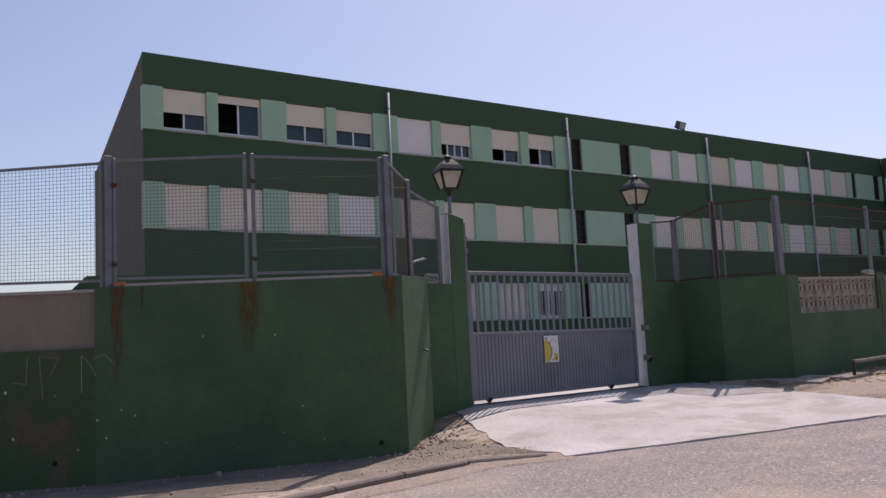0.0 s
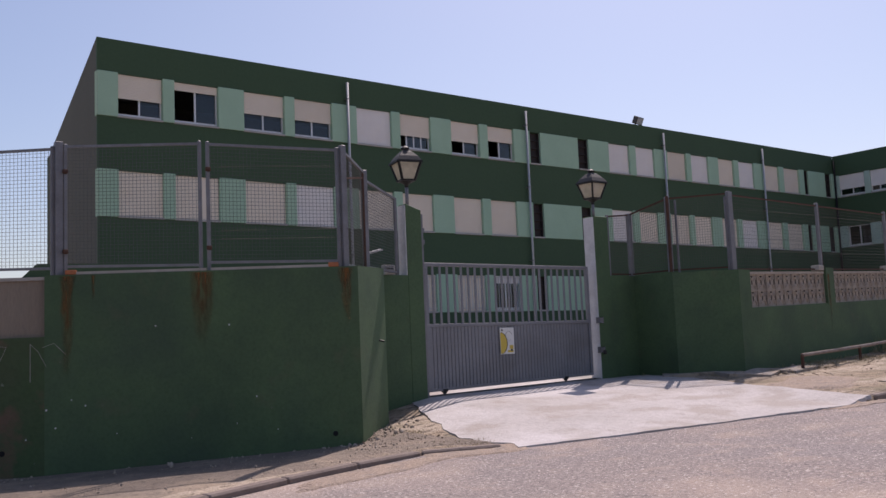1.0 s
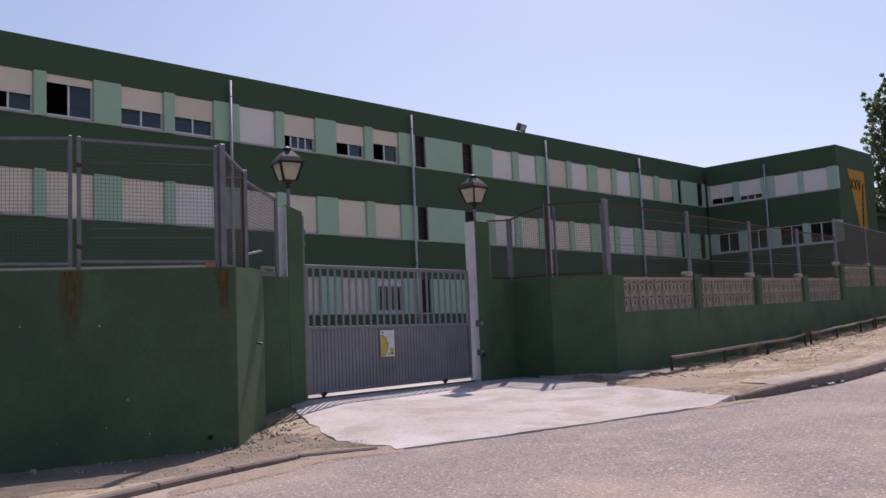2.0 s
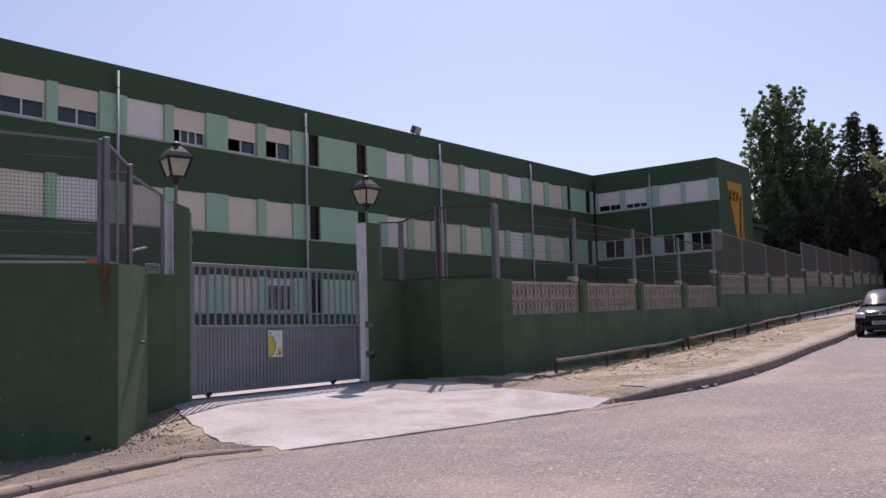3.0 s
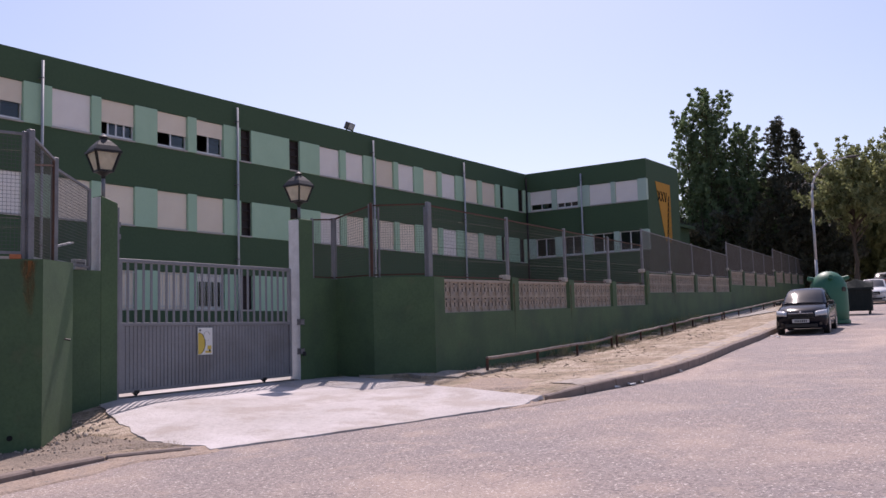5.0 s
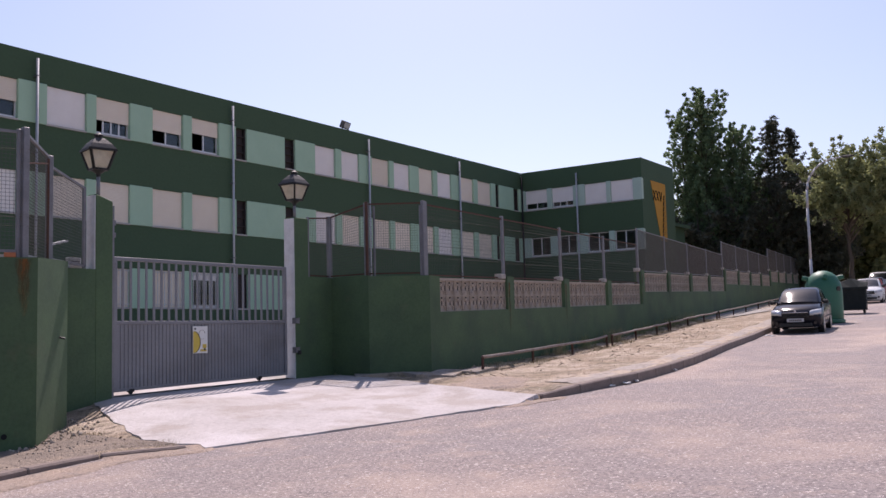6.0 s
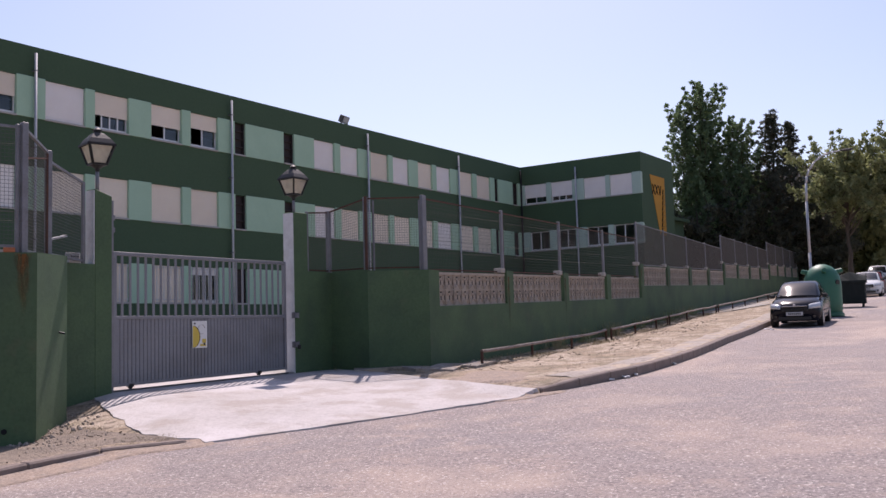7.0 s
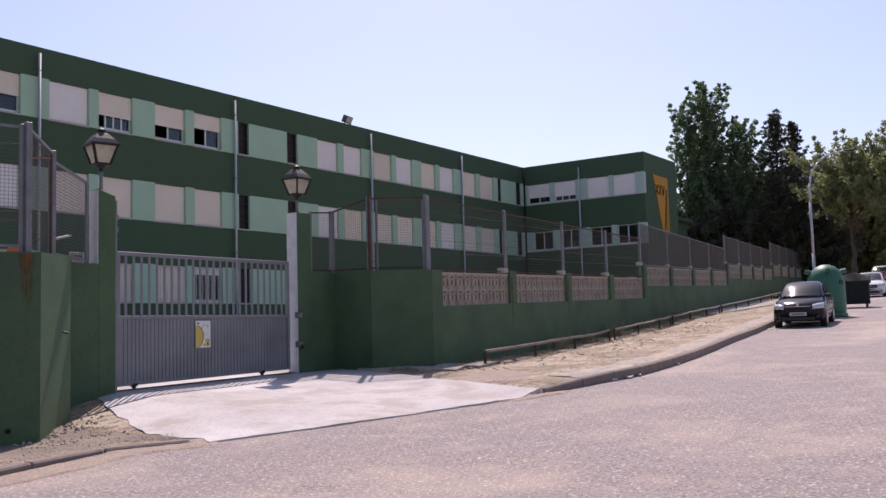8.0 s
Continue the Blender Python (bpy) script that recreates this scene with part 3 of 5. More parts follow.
def lattice_mesh(long, high):
    """Pierced concrete blocks: a frame, and rows of cells with a raised petal and dark slots."""
    bm = bmesh.new()
    bx(bm, -long / 2, 0.05, 0, long / 2, 0.08, high)
    bx(bm, -long / 2, 0, high - 0.055, long / 2, 0.13, high)
    bx(bm, -long / 2, 0.01, 0, long / 2, 0.12, 0.03)
    n = 9
    w, h = long / n, (high - 0.085) / 2

    def petal(x, z, rx, rz, turn, y0, y1, slot_):
        c, s = math.cos(turn), math.sin(turn)
        ring = []
        for k in range(8):
            p, q = rx * math.cos(k * 0.7854), rz * math.sin(k * 0.7854)
            ring.append(bm.verts.new((x + p * c - q * s, y0, z + p * s + q * c)))
        if slot_:
            bm.faces.new(ring).material_index = 1
        else:
            tip = bm.verts.new((x, y1, z))
            for k in range(8):
                bm.faces.new((ring[k], ring[(k + 1) % 8], tip))

    for i in range(n + 1):
        x = -long / 2 + i * w
        bx(bm, x - 0.012, 0.02, 0.03, x + 0.012, 0.05, high - 0.055)
    bx(bm, -long / 2, 0.024, 0.03 + h - 0.012, long / 2, 0.05, 0.03 + h + 0.012)
    for j in range(2):
        for i in range(n):
            x, z = -long / 2 + (i + 0.5) * w, 0.03 + (j + 0.5) * h
            for sx in (-1, 1):
                for sz in (-1, 1):
                    petal(x + sx * w * 0.24, z + sz * h * 0.25, 0.030, 0.085, -sx * sz * 0.5, 0.049, 0.005, False)
                petal(x + sx * w * 0.42, z, 0.018, 0.07, 0, 0.0485, 0, True)
            petal(x, z, 0.025, 0.06, 0, 0.0485, 0, True)
            petal(x, z + h * 0.36, 0.05, 0.018, 0, 0.0485, 0, True)
    bmesh.ops.recalc_face_normals(bm, faces=bm.faces)
    me = bpy.data.meshes.new("lattice_panel")
    bm.to_mesh(me)
    bm.free()
    me.materials.append(M_BLOCK)
    me.materials.append(M_DARK)
    return me


LATTICE = lattice_mesh(3.58, 0.73)
wall_street = None
PIERS = []
for k, (xa, xb, za, zb, fa, fb) in enumerate(SECTIONS):
    pa, pb = street(xa), street(xb)
    w = wall("wall_street", tuple(pa), tuple(pb), [table(xa, BASE_Z) - 0.4, table(xb, BASE_Z) - 0.4], [za - 0.72, zb - 0.72], 0.22, M_WALL, "long dark green street wall under pierced concrete panels")
    for i in range(4):
        x0, x1 = xa + (xb - xa) * i / 4, xa + (xb - xa) * (i + 1) / 4
        z0, z1 = za + (zb - za) * i / 4, za + (zb - za) * (i + 1) / 4
        mid = street((x0 + x1) / 2 + (0.1 if i or k else 0.2), 0.03)
        ob = new("lattice_panel", LATTICE)
        ob.parent = w
        ob.matrix_world = pose(mid.x, mid.y, (z0 + z1) / 2 - 0.73, 0, -math.degrees(math.atan2(z1 - z0, x1 - x0)), 7.5) @ Matrix.Diagonal((1, 1, 1 if k == 0 else 0.98, 1))
        PIERS.append((x0, z0 + 0.03, w))
    PIERS.append((xb, zb + 0.03, w)) if k == 3 else None
for x, z, w in PIERS[1:]:
    p, q = street(x - 0.05, -0.006), street(x + 0.36, -0.006)
    r, s = street(x + 0.36, 0.26), street(x - 0.05, 0.26)
    pier = part("pier", prism([tuple(p), tuple(q), tuple(r), tuple(s)], z - 0.80, z + 0.05), M_WALL, w)
    if int(x) % 3 != 1:
        stain(w, tuple(street(x + 0.05, -0.007)), DIR, 0.13, z - 1.5, z - 0.1)
    blk = part("cap_block", box(-0.16, -0.1, 0, 0.08, 0.1, 0.12, 0.012), M_CAP, w)
    c = street(x - 0.2, 0.1)
    blk.matrix_world = pose(c.x, c.y, z - 0.02, 0, 0, 7.5)


# ---- wire fences on the walls ----
def net(name, p, q, b0, b1, t0, t1, pitch, wire, material, parent):
    """A welded net between two posts: crossing wires, each a bar of its own."""
    p, q = Vector(p), Vector(q)
    d = q - p
    long = d.length
    u = d / long
    n = Vector((-u.y, u.x)) * wire / 2
    verts, faces = [], []

    def strand(a, b, side, up):
        k = len(verts)
        for c in (a, b):
            verts.extend([c + side + up, c - side + up, c - side - up, c + side - up])
        faces.extend([(k + i, k + (i + 1) % 4, k + 4 + (i + 1) % 4, k + 4 + i) for i in range(4)])

    u3, n3, z3 = Vector((*u, 0)) * wire / 2, Vector((*n, 0)), Vector((0, 0, wire / 2))
    for i in range(int(long / pitch) + 1):
        f = min(1, i * pitch / long)
        x, y = p + d * f
        sag = 0.012 * math.sin(f * 19)
        strand(Vector((x + sag * n.x * 40, y + sag * n.y * 40, b0 + (b1 - b0) * f)), Vector((x, y, t0 + (t1 - t0) * f)), u3, n3)
    rows = max(2, int((t0 - b0) / pitch))
    for j in range(rows + 1):
        f = j / rows
        dip = 0.015 * math.sin(j * 2.1)
        strand(Vector((*p, b0 + (t0 - b0) * f)), Vector((*q, b1 + (t1 - b1) * f + dip * 0)), n3, z3)
    me = bpy.data.meshes.new(name)
    me.from_pydata(verts, [], faces)
    me.materials.append(material)
    ob = new(name, me)
    ob.parent = parent
    return ob


def panel(parent, p, q, b0, b1, t0, t1, pitch=0.05, wire=0.0042, net_material=None, rail=None, rail_w=0.035, off=0.0):
    """Top and bottom rails and the net of one fence bay."""
    rail = rail or M_GALV
    bm = bar(bmesh.new(), (*p, t0), (*q, t1), rail_w)
    part("top_rail", bm, rail, parent)
    part("bottom_rail", bar(bmesh.new(), (*p, b0), (*q, b1), rail_w), rail, parent)
    net("wire_net", p, q, b0, b1, t0, t1, pitch, wire, net_material or M_WIRE, parent)


def upright(parent, p, z0, z1, w=0.06, material=None, name="post"):
    bm = bx(bmesh.new(), p[0] - w / 2, p[1] - w / 2, z0, p[0] + w / 2, p[1] + w / 2, z1, 0.006)
    return part(name, bm, material or M_GALV, parent)


fence = thing("wire_fence", (*left_pt(1.9, 0.12), TOP_L), "grey steel framed wire fence on the old wall", "fence", "wall fences")
FENCE_L = [(0.24, 2.03, 4.45, 4.56), (2.14, 3.93, 4.57, 4.55), (4.10, 6.7, 4.52, 4.40), (6.8, 9.5, 4.40, 4.36), (9.6, 12.5, 4.36, 4.36)]
inv = fence.matrix_world.inverted()
for a, b, ta, tb in FENCE_L:
    p, q = left_pt(a, 0.12), left_pt(b, 0.12)
    panel(fence, p, q, TOP_L + (0.09 if a < 4 else 0.10), TOP_L + 0.12, ta - 0.02, tb - 0.02)
    upright(fence, p, TOP_L, ta + 0.02, 0.045)
    upright(fence, q, TOP_L, tb + 0.02, 0.045)
    for z in (3.05, 4.15):
        part("hinge", box(q[0] - 0.05, q[1] - 0.07, z, q[0] + 0.02, q[1] - 0.02, z + 0.06, 0.01), M_RUST, fence)
upright(fence, left_pt(0.16, 0.14), TOP_L, 4.50, 0.085)
upright(fence, left_pt(4.02, 0.12), TOP_L, 4.60, 0.10)
for z in (3.18, 3.3, 4.2):
    part("strand", rod(bmesh.new(), (*left_pt(0.1, 0.11), z), (*left_pt(1.86, 0.11), z + 0.02), 0.003, 5), M_WIRE_OLD, fence)
# splay bay and the bay next to the gate pillar
p, q = (7.14, 11.52), (7.93, 12.22)
panel(fence, p, q, TOP_L + 0.04, TOP_L + 0.04, 4.42, 4.30, 0.045, 0.005, M_WIRE_OLD)
upright(fence, q, 2.70, 4.34, 0.08)
upright(fence, (7.87, 12.16), 2.70, 4.28, 0.035, M_RUST)
part("strut", bar(bmesh.new(), (7.18, 11.56, 4.05), (7.91, 12.20, 4.22), 0.025), M_RUST, fence)
p, q = (8.0, 12.34), (9.2, 13.22)
panel(fence, p, q, 2.86, 2.86, 4.22, 4.12, 0.05)
upright(fence, q, 2.8, 4.14, 0.05)
for o in fence.children:
    o.matrix_parent_inverse = inv

fence = thing("wire_fence", (15.2, 12.6, 2.86), "rusty framed wire fence above the gate return", "fence", "wall fences")
inv = fence.matrix_world.inverted()
PR = [((14.45, 13.2), 4.08), ((15.12, 13.2), 4.14), ((15.14, 12.2), 4.34), ((15.94, 11.3), 4.36)]
for (p, tp), (q, tq) in zip(PR, PR[1:]):
    panel(fence, p, q, 2.9, 2.9, tp, tq, 0.05, 0.004, M_WIRE_OLD, M_RUST, 0.03)
for (p, tp), w in zip(PR, (0.05, 0.09, 0.085, 0.09)):
    upright(fence, p, 2.82, tp + 0.03, w)
upright(fence, (15.07, 12.14), 2.84, 4.38, 0.05, M_RUST)
upright(fence, (15.85, 11.34), 2.84, 4.3, 0.04)
upright(fence, (15.24, 12.08), 2.84, 4.3, 0.04)
for o in fence.children:
    o.matrix_parent_inverse = inv

for k, (xa, xb, za, zb, fa, fb) in enumerate(SECTIONS):
    c = street(xa, 0.12)
    fence = thing("wire_fence", (c.x, c.y, za), "rusty steel fence with thin wire net on the wall" if k == 0 else "tall grey fence with dense net on the wall", "fence", "wall fences")
    inv = fence.matrix_world.inverted()
    for i in range(4):
        x0, x1 = xa + (xb - xa) * i / 4, xa + (xb - xa) * (i + 1) / 4
        z0, z1 = za + (zb - za) * i / 4 + 0.05, za + (zb - za) * (i + 1) / 4 + 0.05
        t0, t1 = fa + (fb - fa) * i / 4, fa + (fb - fa) * (i + 1) / 4
        p, q = tuple(street(x0 + 0.05, 0.12)), tuple(street(x1 - 0.05, 0.12))
        if k == 0:
            panel(fence, p, q, z0, z1, t0 - 0.05, t1 - 0.05, 0.075, 0.0035, M_WIRE_OLD, M_RUST, 0.03)
        else:
            panel(fence, p, q, z0, z1, t0 - 0.03, t1 - 0.03, 0.05, 0.0072, M_WIRE_OLD, M_GALV, 0.03)
        upright(fence, tuple(street(x0, 0.12)), z0 - 0.1, t0 + 0.02, 0.07 if k == 0 else 0.06)
        if k == 0:
            upright(fence, tuple(street(x0 + 0.085, 0.12)), z0, t0, 0.035, M_RUST)
            for zz in (0.35, 0.62, 1.2):
                part("strand", rod(bmesh.new(), (*street(x0 + 0.1, 0.11), z0 + zz), (*street(x1 - 0.1, 0.11), z1 + zz + 0.03), 0.003, 5), M_WIRE_OLD, fence)
    upright(fence, tuple(street(xb - 0.06, 0.12)), z1 - 0.1, t1 + 0.02, 0.08)
    for o in fence.children:
        o.matrix_parent_inverse = inv


# ---- school building ----
ROWS = ((3.06, 4.60), (6.45, 8.00), (9.91, 11.38))
ROOF, FOOT = 12.57, 0.3
SLATS = {}


def shutter_mesh(w, h, pale):
    key = (round(w, 2), round(h, 2), pale)
    if key not in SLATS:
        bm = bmesh.new()
        n = max(2, round(h / 0.052))
        s = h / n
        prof = []
        for i in range(n):
            prof += [(0.012, i * s), (0.0, i * s + 0.008), (0.0, (i + 1) * s - 0.008)]
        prof.append((0.012, h))
        va = [bm.verts.new((0, y, z)) for y, z in prof]
        vb = [bm.verts.new((w, y, z)) for y, z in prof]
        for i in range(len(prof) - 1):
            bm.faces.new((va[i], vb[i], vb[i + 1], va[i + 1]))
        bx(bm, 0, -0.004, 0, w, 0.016, 0.04)
        bx(bm, 0, 0.02, 0, w, 0.03, h)
        bmesh.ops.recalc_face_normals(bm, faces=bm.faces)
        me = bpy.data.meshes.new("shutter")
        bm.to_mesh(me)
        bm.free()
        me.materials.append(M_SHUTTER_PALE if pale else M_SHUTTER)
        SLATS[key] = me
    return SLATS[key]


def window(parent, x0, x1, z0, z1, shut=1.0, pale=False, panes=2, open_left=False, grille=False):
    """A sliding window behind a roller shutter; shut: how far the shutter is down."""
    d = 0.09
    n = panes
    w = (x1 - x0 - 0.09) / n
    win = part("window", box(x0 + 0.045, d + 0.03, z0, x1 - 0.045, d + 0.10, z0 + 0.10), M_ALU, parent)
    part("head_rail", box(x0 + 0.045, d + 0.03, z1 - 0.05, x1 - 0.045, d + 0.10, z1), M_ALU, win)
    for a in (x0, x1 - 0.045):
        part("jamb", box(a, d + 0.03, z0, a + 0.045, d + 0.10, z1), M_ALU, win)
    if shut < 0.95:
        for i in range(1, n):
            part("mullion", box(x0 + 0.045 + i * w - 0.03, d + 0.035, z0 + 0.10, x0 + 0.045 + i * w + 0.03, d + 0.09, z1 - 0.05), M_ALU, win)
    part("window_sill", box(x0 - 0.02, -0.05, z0 - 0.07, x1 + 0.02, d + 0.12, z0 - 0.002, 0.008), M_SILL, win)
    if shut < 0.95:
        for i in range(n):
            if open_left and i == 0:
                continue
            a = x0 + 0.075 + i * w
            part("pane", box(a, d + 0.06, z0 + 0.05, a + w - 0.06, d + 0.066, z1 - 0.05), M_GLASS, win).visible_shadow = False
    if shut > 0:
        h = (z1 - z0 - 0.01) * shut
        ob = new("shutter", shutter_mesh(x1 - x0 - 0.02, h, pale))
        ob.parent = win
        ob.location = (x0 + 0.01, d - 0.035, z1 - h)
    if grille:
        g = bmesh.new()
        for i in range(9):
            x = x0 + 0.08 + (x1 - x0 - 0.16) * i / 8
            bx(g, x - 0.01, -0.03, z0 + 0.02, x + 0.01, -0.01, z1 - 0.02)
        for z in (z0 + 0.1, z1 - 0.1):
            bx(g, x0, -0.012, z, x1, 0.0, z + 0.03)
        part("grille", g, M_WHITE, win)
    return win


def pier(parent, x0, x1, z0, z1, material, proud=0.06):
    return part("pier", box(x0 + 0.004, -proud, z0 - 0.05, x1 - 0.004, 0.26, z1 + 0.03, 0.012), material, parent)


def slot(parent, x0, x1, z0, z1):
    """A narrow dark opening with louvres."""
    g = bmesh.new()
    bx(g, x0, 0.22, z0, x1, 0.26, z1)
    for i in range(1, 4):
        z = z0 + (z1 - z0) * i / 4
        bx(g, x0, 0.10, z - 0.02, x1, 0.22, z + 0.02)
    for x in (x0, x1 - 0.04):
        bx(g, x, 0.06, z0, x + 0.04, 0.2, z1)
    ob = part("stair_slot", g, M_GRILLE, parent, "dark narrow louvred opening")
    part("window_sill", box(x0, -0.05, z0 - 0.07, x1, 0.2, z0 - 0.002, 0.006), M_SILL, ob)


def downpipe(parent, x, z0, z1):
    p = part("downpipe", rod(bmesh.new(), (x, -0.16, z0), (x, -0.16, z1), 0.055, 12), M_PIPE, parent, "galvanised rain pipe", True)
    for z in (2.2, 5.3, 8.7, 11.6):
        part("pipe_clip", box(x - 0.075, -0.22, z, x + 0.075, 0.0, z + 0.04), M_GALV, p)


building = thing("school_building", (0, 31.9, 0), "three-storey dark green school block with mint piers", "school building")
X0, X1 = 10.24, 56.65
GX = 14.3 - X0
zs = [FOOT] + [v for r in ROWS for v in r] + [ROOF]
for a, b in zip(zs[0::2], zs[1::2]):
    part("wall_band", prism([(X0, 0), (X1, 0), (X1, 0.25), (X0 + 0.05, 0.25)], a, b), M_FACADE, building)
part("end_wall", prism([(X0 + 0.003, 0.0), (X0 + 0.05, 0.25), (X0 + GX + 0.25, 20.5), (X0 + GX, 20.5)], FOOT, ROOF - 0.003), M_GABLE, building, "dull grey-green blank end wall")
part("back_wall", prism([(X0 + GX, 20.5), (X1 + 18, 20.5), (X1 + 18, 20.8), (X0 + GX, 20.8)], FOOT, ROOF - 0.01), M_FACADE, building)
part("roof", prism([(X0 + 0.3, 0.26), (X1 + 5, 0.26), (X1 + 5, 20.4), (X0 + GX + 0.3, 20.4)], ROOF - 0.5, ROOF - 0.3), M_ROOF, building)
for z in (4.9, 8.3):
    part("floor_slab", prism([(X0 + 0.3, 0.26), (X1, 0.26), (X1, 20.4), (X0 + GX + 0.3, 20.4)], z, z + 0.3), M_INSIDE, building)
part("east_wall", box(X1 + 5.62, 0.02, FOOT, X1 + 5.9, 20.4, ROOF - 0.02), M_FACADE, building)
part("inner_wall", box(X0 + 1.5, 6.2, FOOT, X1, 6.4, ROOF - 0.5), M_INSIDE, building)

WINS = [(10.95, 12.52), (12.95, 14.62), (15.65, 17.33), (17.77, 19.45), (20.62, 22.32), (22.76, 24.36), (25.49, 27.09), (27.58, 29.15),
        (35.56, 37.11), (37.58, 39.05), (40.13, 41.68), (42.10, 43.62), (44.53, 45.95), (46.40, 47.90), (48.97, 50.42), (50.92, 52.58)]
SLOTS = [(30.18, 30.84), (33.42, 34.10), (53.12, 53.60), (55.58, 56.2)]
PANELS = [(30.86, 33.40), (53.62, 55.56)]
TOP_STATE = {0: (0.58, 2, True), 1: (0.20, 2, True), 2: (0.56, 2, False), 3: (0.57, 2, False), 5: (0.62, 4, True), 6: (0.60, 2, True), 7: (0.46, 2, True)}
for r, (z0, z1) in enumerate(ROWS):
    edges = [X0] + [v for w in sorted(WINS + SLOTS + PANELS) for v in w] + [X1]
    for a, b in zip(edges[0::2], edges[1::2]):
        if b - a > 0.12:
            pier(building, a, b, z0, z1, M_MINT, 0.06 if b - a < 0.7 else 0.045)
    for a, b in PANELS:
        pier(building, a, b, z0, z1, M_MINT, 0.02)
    for a, b in SLOTS:
        slot(building, a, b, z0, z1)
    for i, (a, b) in enumerate(WINS):
        if r == 2 and i in TOP_STATE:
            shut, n, op = TOP_STATE[i]
            window(building, a, b, z0, z1, shut, False, n, op)
        elif r == 0:
            if i == 7:
                window(building, a, b, z0, z1, 0.22, True, 2, False, True)
            else:
                window(building, a, b, z0, z1, 1.0, False, 2, False, i < 8)
        else:
            window(building, a, b, z0, z1, 1.0, (r == 2 and i in (4, 9, 11)) or (i % 5 == 3))
for x in (20.14, 29.88, 39.76, 48.70):
    downpipe(building, x, FOOT, ROOF - 0.28)

wing = thing("school_wing", (X1, 31.9, 0), "green school wing with pale window band and mural", "school building", rz=-90)
WL = 31.9 - 23.1
for a, b in zip(zs[0::2], zs[1::2]):
    part("wall_band", prism([(0.002, 0), (WL, 0), (WL, 0.25), (0.002, 0.25)], a, b - (0.004 if b == ROOF else 0)), M_FACADE, wing)
part("side_wall", box(WL - 0.25, 0.252, FOOT, WL - 0.003, 5.6, ROOF - 0.006), M_FACADE, wing)
part("back_wall", box(0, 5.3, FOOT, WL - 0.252, 5.6, ROOF - 0.008), M_FACADE, wing)
part("roof", box(0.0, 0.26, ROOF - 0.5, WL - 0.26, 5.3, ROOF - 0.3), M_ROOF, wing)
part("inner_wall", box(0.0, 3.0, FOOT, WL - 0.26, 3.1, ROOF - 0.5), M_INSIDE, wing)
WWINS = ([(0.6, 2.12), (2.75, 4.05), (4.85, 6.4), (6.8, 8.25)], [(0.65, 2.12), (2.8, 4.06), (4.88, 6.4), (6.8, 8.24)], [(0.32, 1.98), (2.36, 3.93), (4.79, 6.33), (6.65, 8.18)])
for r, (z0, z1) in enumerate(ROWS):
    z1 -= 0.12 if r == 2 else 0
    z0 += 0.28 if r == 1 else (0.02 if r == 2 else 0)
    edges = [0.003] + [v for w in WWINS[r] for v in w] + [WL]
    for a, b in zip(edges[0::2], edges[1::2]):
        pier(wing, a, b, z0, z1, M_MINT_WING, 0.03)
    for i, (a, b) in enumerate(WWINS[r]):
        if r == 2:
            window(wing, a, b, z0, z1, (0.68, 0.74, 1, 1)[i], True, (2, 3, 2, 2)[i], i == 0)
        else:
            window(wing, a, b, z0, z1, 0.0, False, 2, i == 0)
    if r == 2:
        part("wall_band", box(0.002, 0.001, z1, WL - 0.002, 0.24, z1 + 0.13), M_FACADE, wing)
    if r == 1:
        part("wall_band", box(0.002, 0.001, z0 - 0.30, WL - 0.002, 0.24, z0 - 0.001), M_FACADE, wing)
downpipe(wing, 4.28, FOOT, ROOF - 0.5)
part("downpipe", rod(bmesh.new(), (0.12, -0.12, FOOT), (0.12, -0.12, ROOF - 0.3), 0.06, 10), M_IRON, wing, "dark corner rain pipe", True)

# ochre mural on the wing's street side: a tapering sheet, three numeral signs and dark strokes
mural = part("mural", prism([(58.1, 0), (60.6, 0), (60.6, 0.02), (58.1, 0.02)], 7.4, 11.25), M_OCHRE, wing, "ochre painted mural with dark strokes")
for v in mural.data.vertices:
    if v.co.x < 59:
        v.co.x += 1.4 * (11.25 - v.co.z) / 3.85
inv = wing.matrix_world.inverted()
mural.matrix_parent_inverse = inv
mural.location = (0, 23.075, 0)
back = Matrix.Translation((0, 23.075, 0)).inverted()
for x0, kind in ((58.38, "X"), (58.92, "X"), (59.46, "V")):
    bm = bmesh.new()
    if kind == "X":
        bar(bm, (x0, 23.07, 10.0), (x0 + 0.40, 23.07, 10.65), 0.09, 0.01)
        bar(bm, (x0 + 0.40, 23.07, 10.0), (x0, 23.07, 10.65), 0.09, 0.011)
    else:
        bar(bm, (x0 + 0.2, 23.07, 10.0), (x0, 23.07, 10.65), 0.09, 0.01)
        bar(bm, (x0 + 0.2, 23.07, 10.0), (x0 + 0.40, 23.07, 10.65), 0.09, 0.011)
    part("numeral", bm, M_BLACK, mural).matrix_parent_inverse = back
for i in range(8):
    z = 7.55 + i * 0.37
    a = 59.72 + 0.055 * i
    bm = bar(bmesh.new(), (a, 23.07, z), (60.58, 23.07, z + 0.10), 0.13, 0.012)
    bar(bm, (a, 23.07, z - 0.02), (a + 0.12, 23.07, z + 0.30), 0.12, 0.013)
    bar(bm, (a + 0.12, 23.07, z + 0.30), (60.3, 23.07, z + 0.33), 0.06, 0.012)
    part("stroke", bm, M_BLACK, mural).matrix_parent_inverse = back

annex = thing("school_annex", (70, 27, 2), "low dark green annex behind the wing", "school building")
part("wall", box(-7.6, -1.2, 0, 1.4, 9, 7.3), M_FACADE, annex)
part("roof", box(-7.6, -1.6, 7.302, 1.7, 9.2, 7.55), M_FACADE, annex)

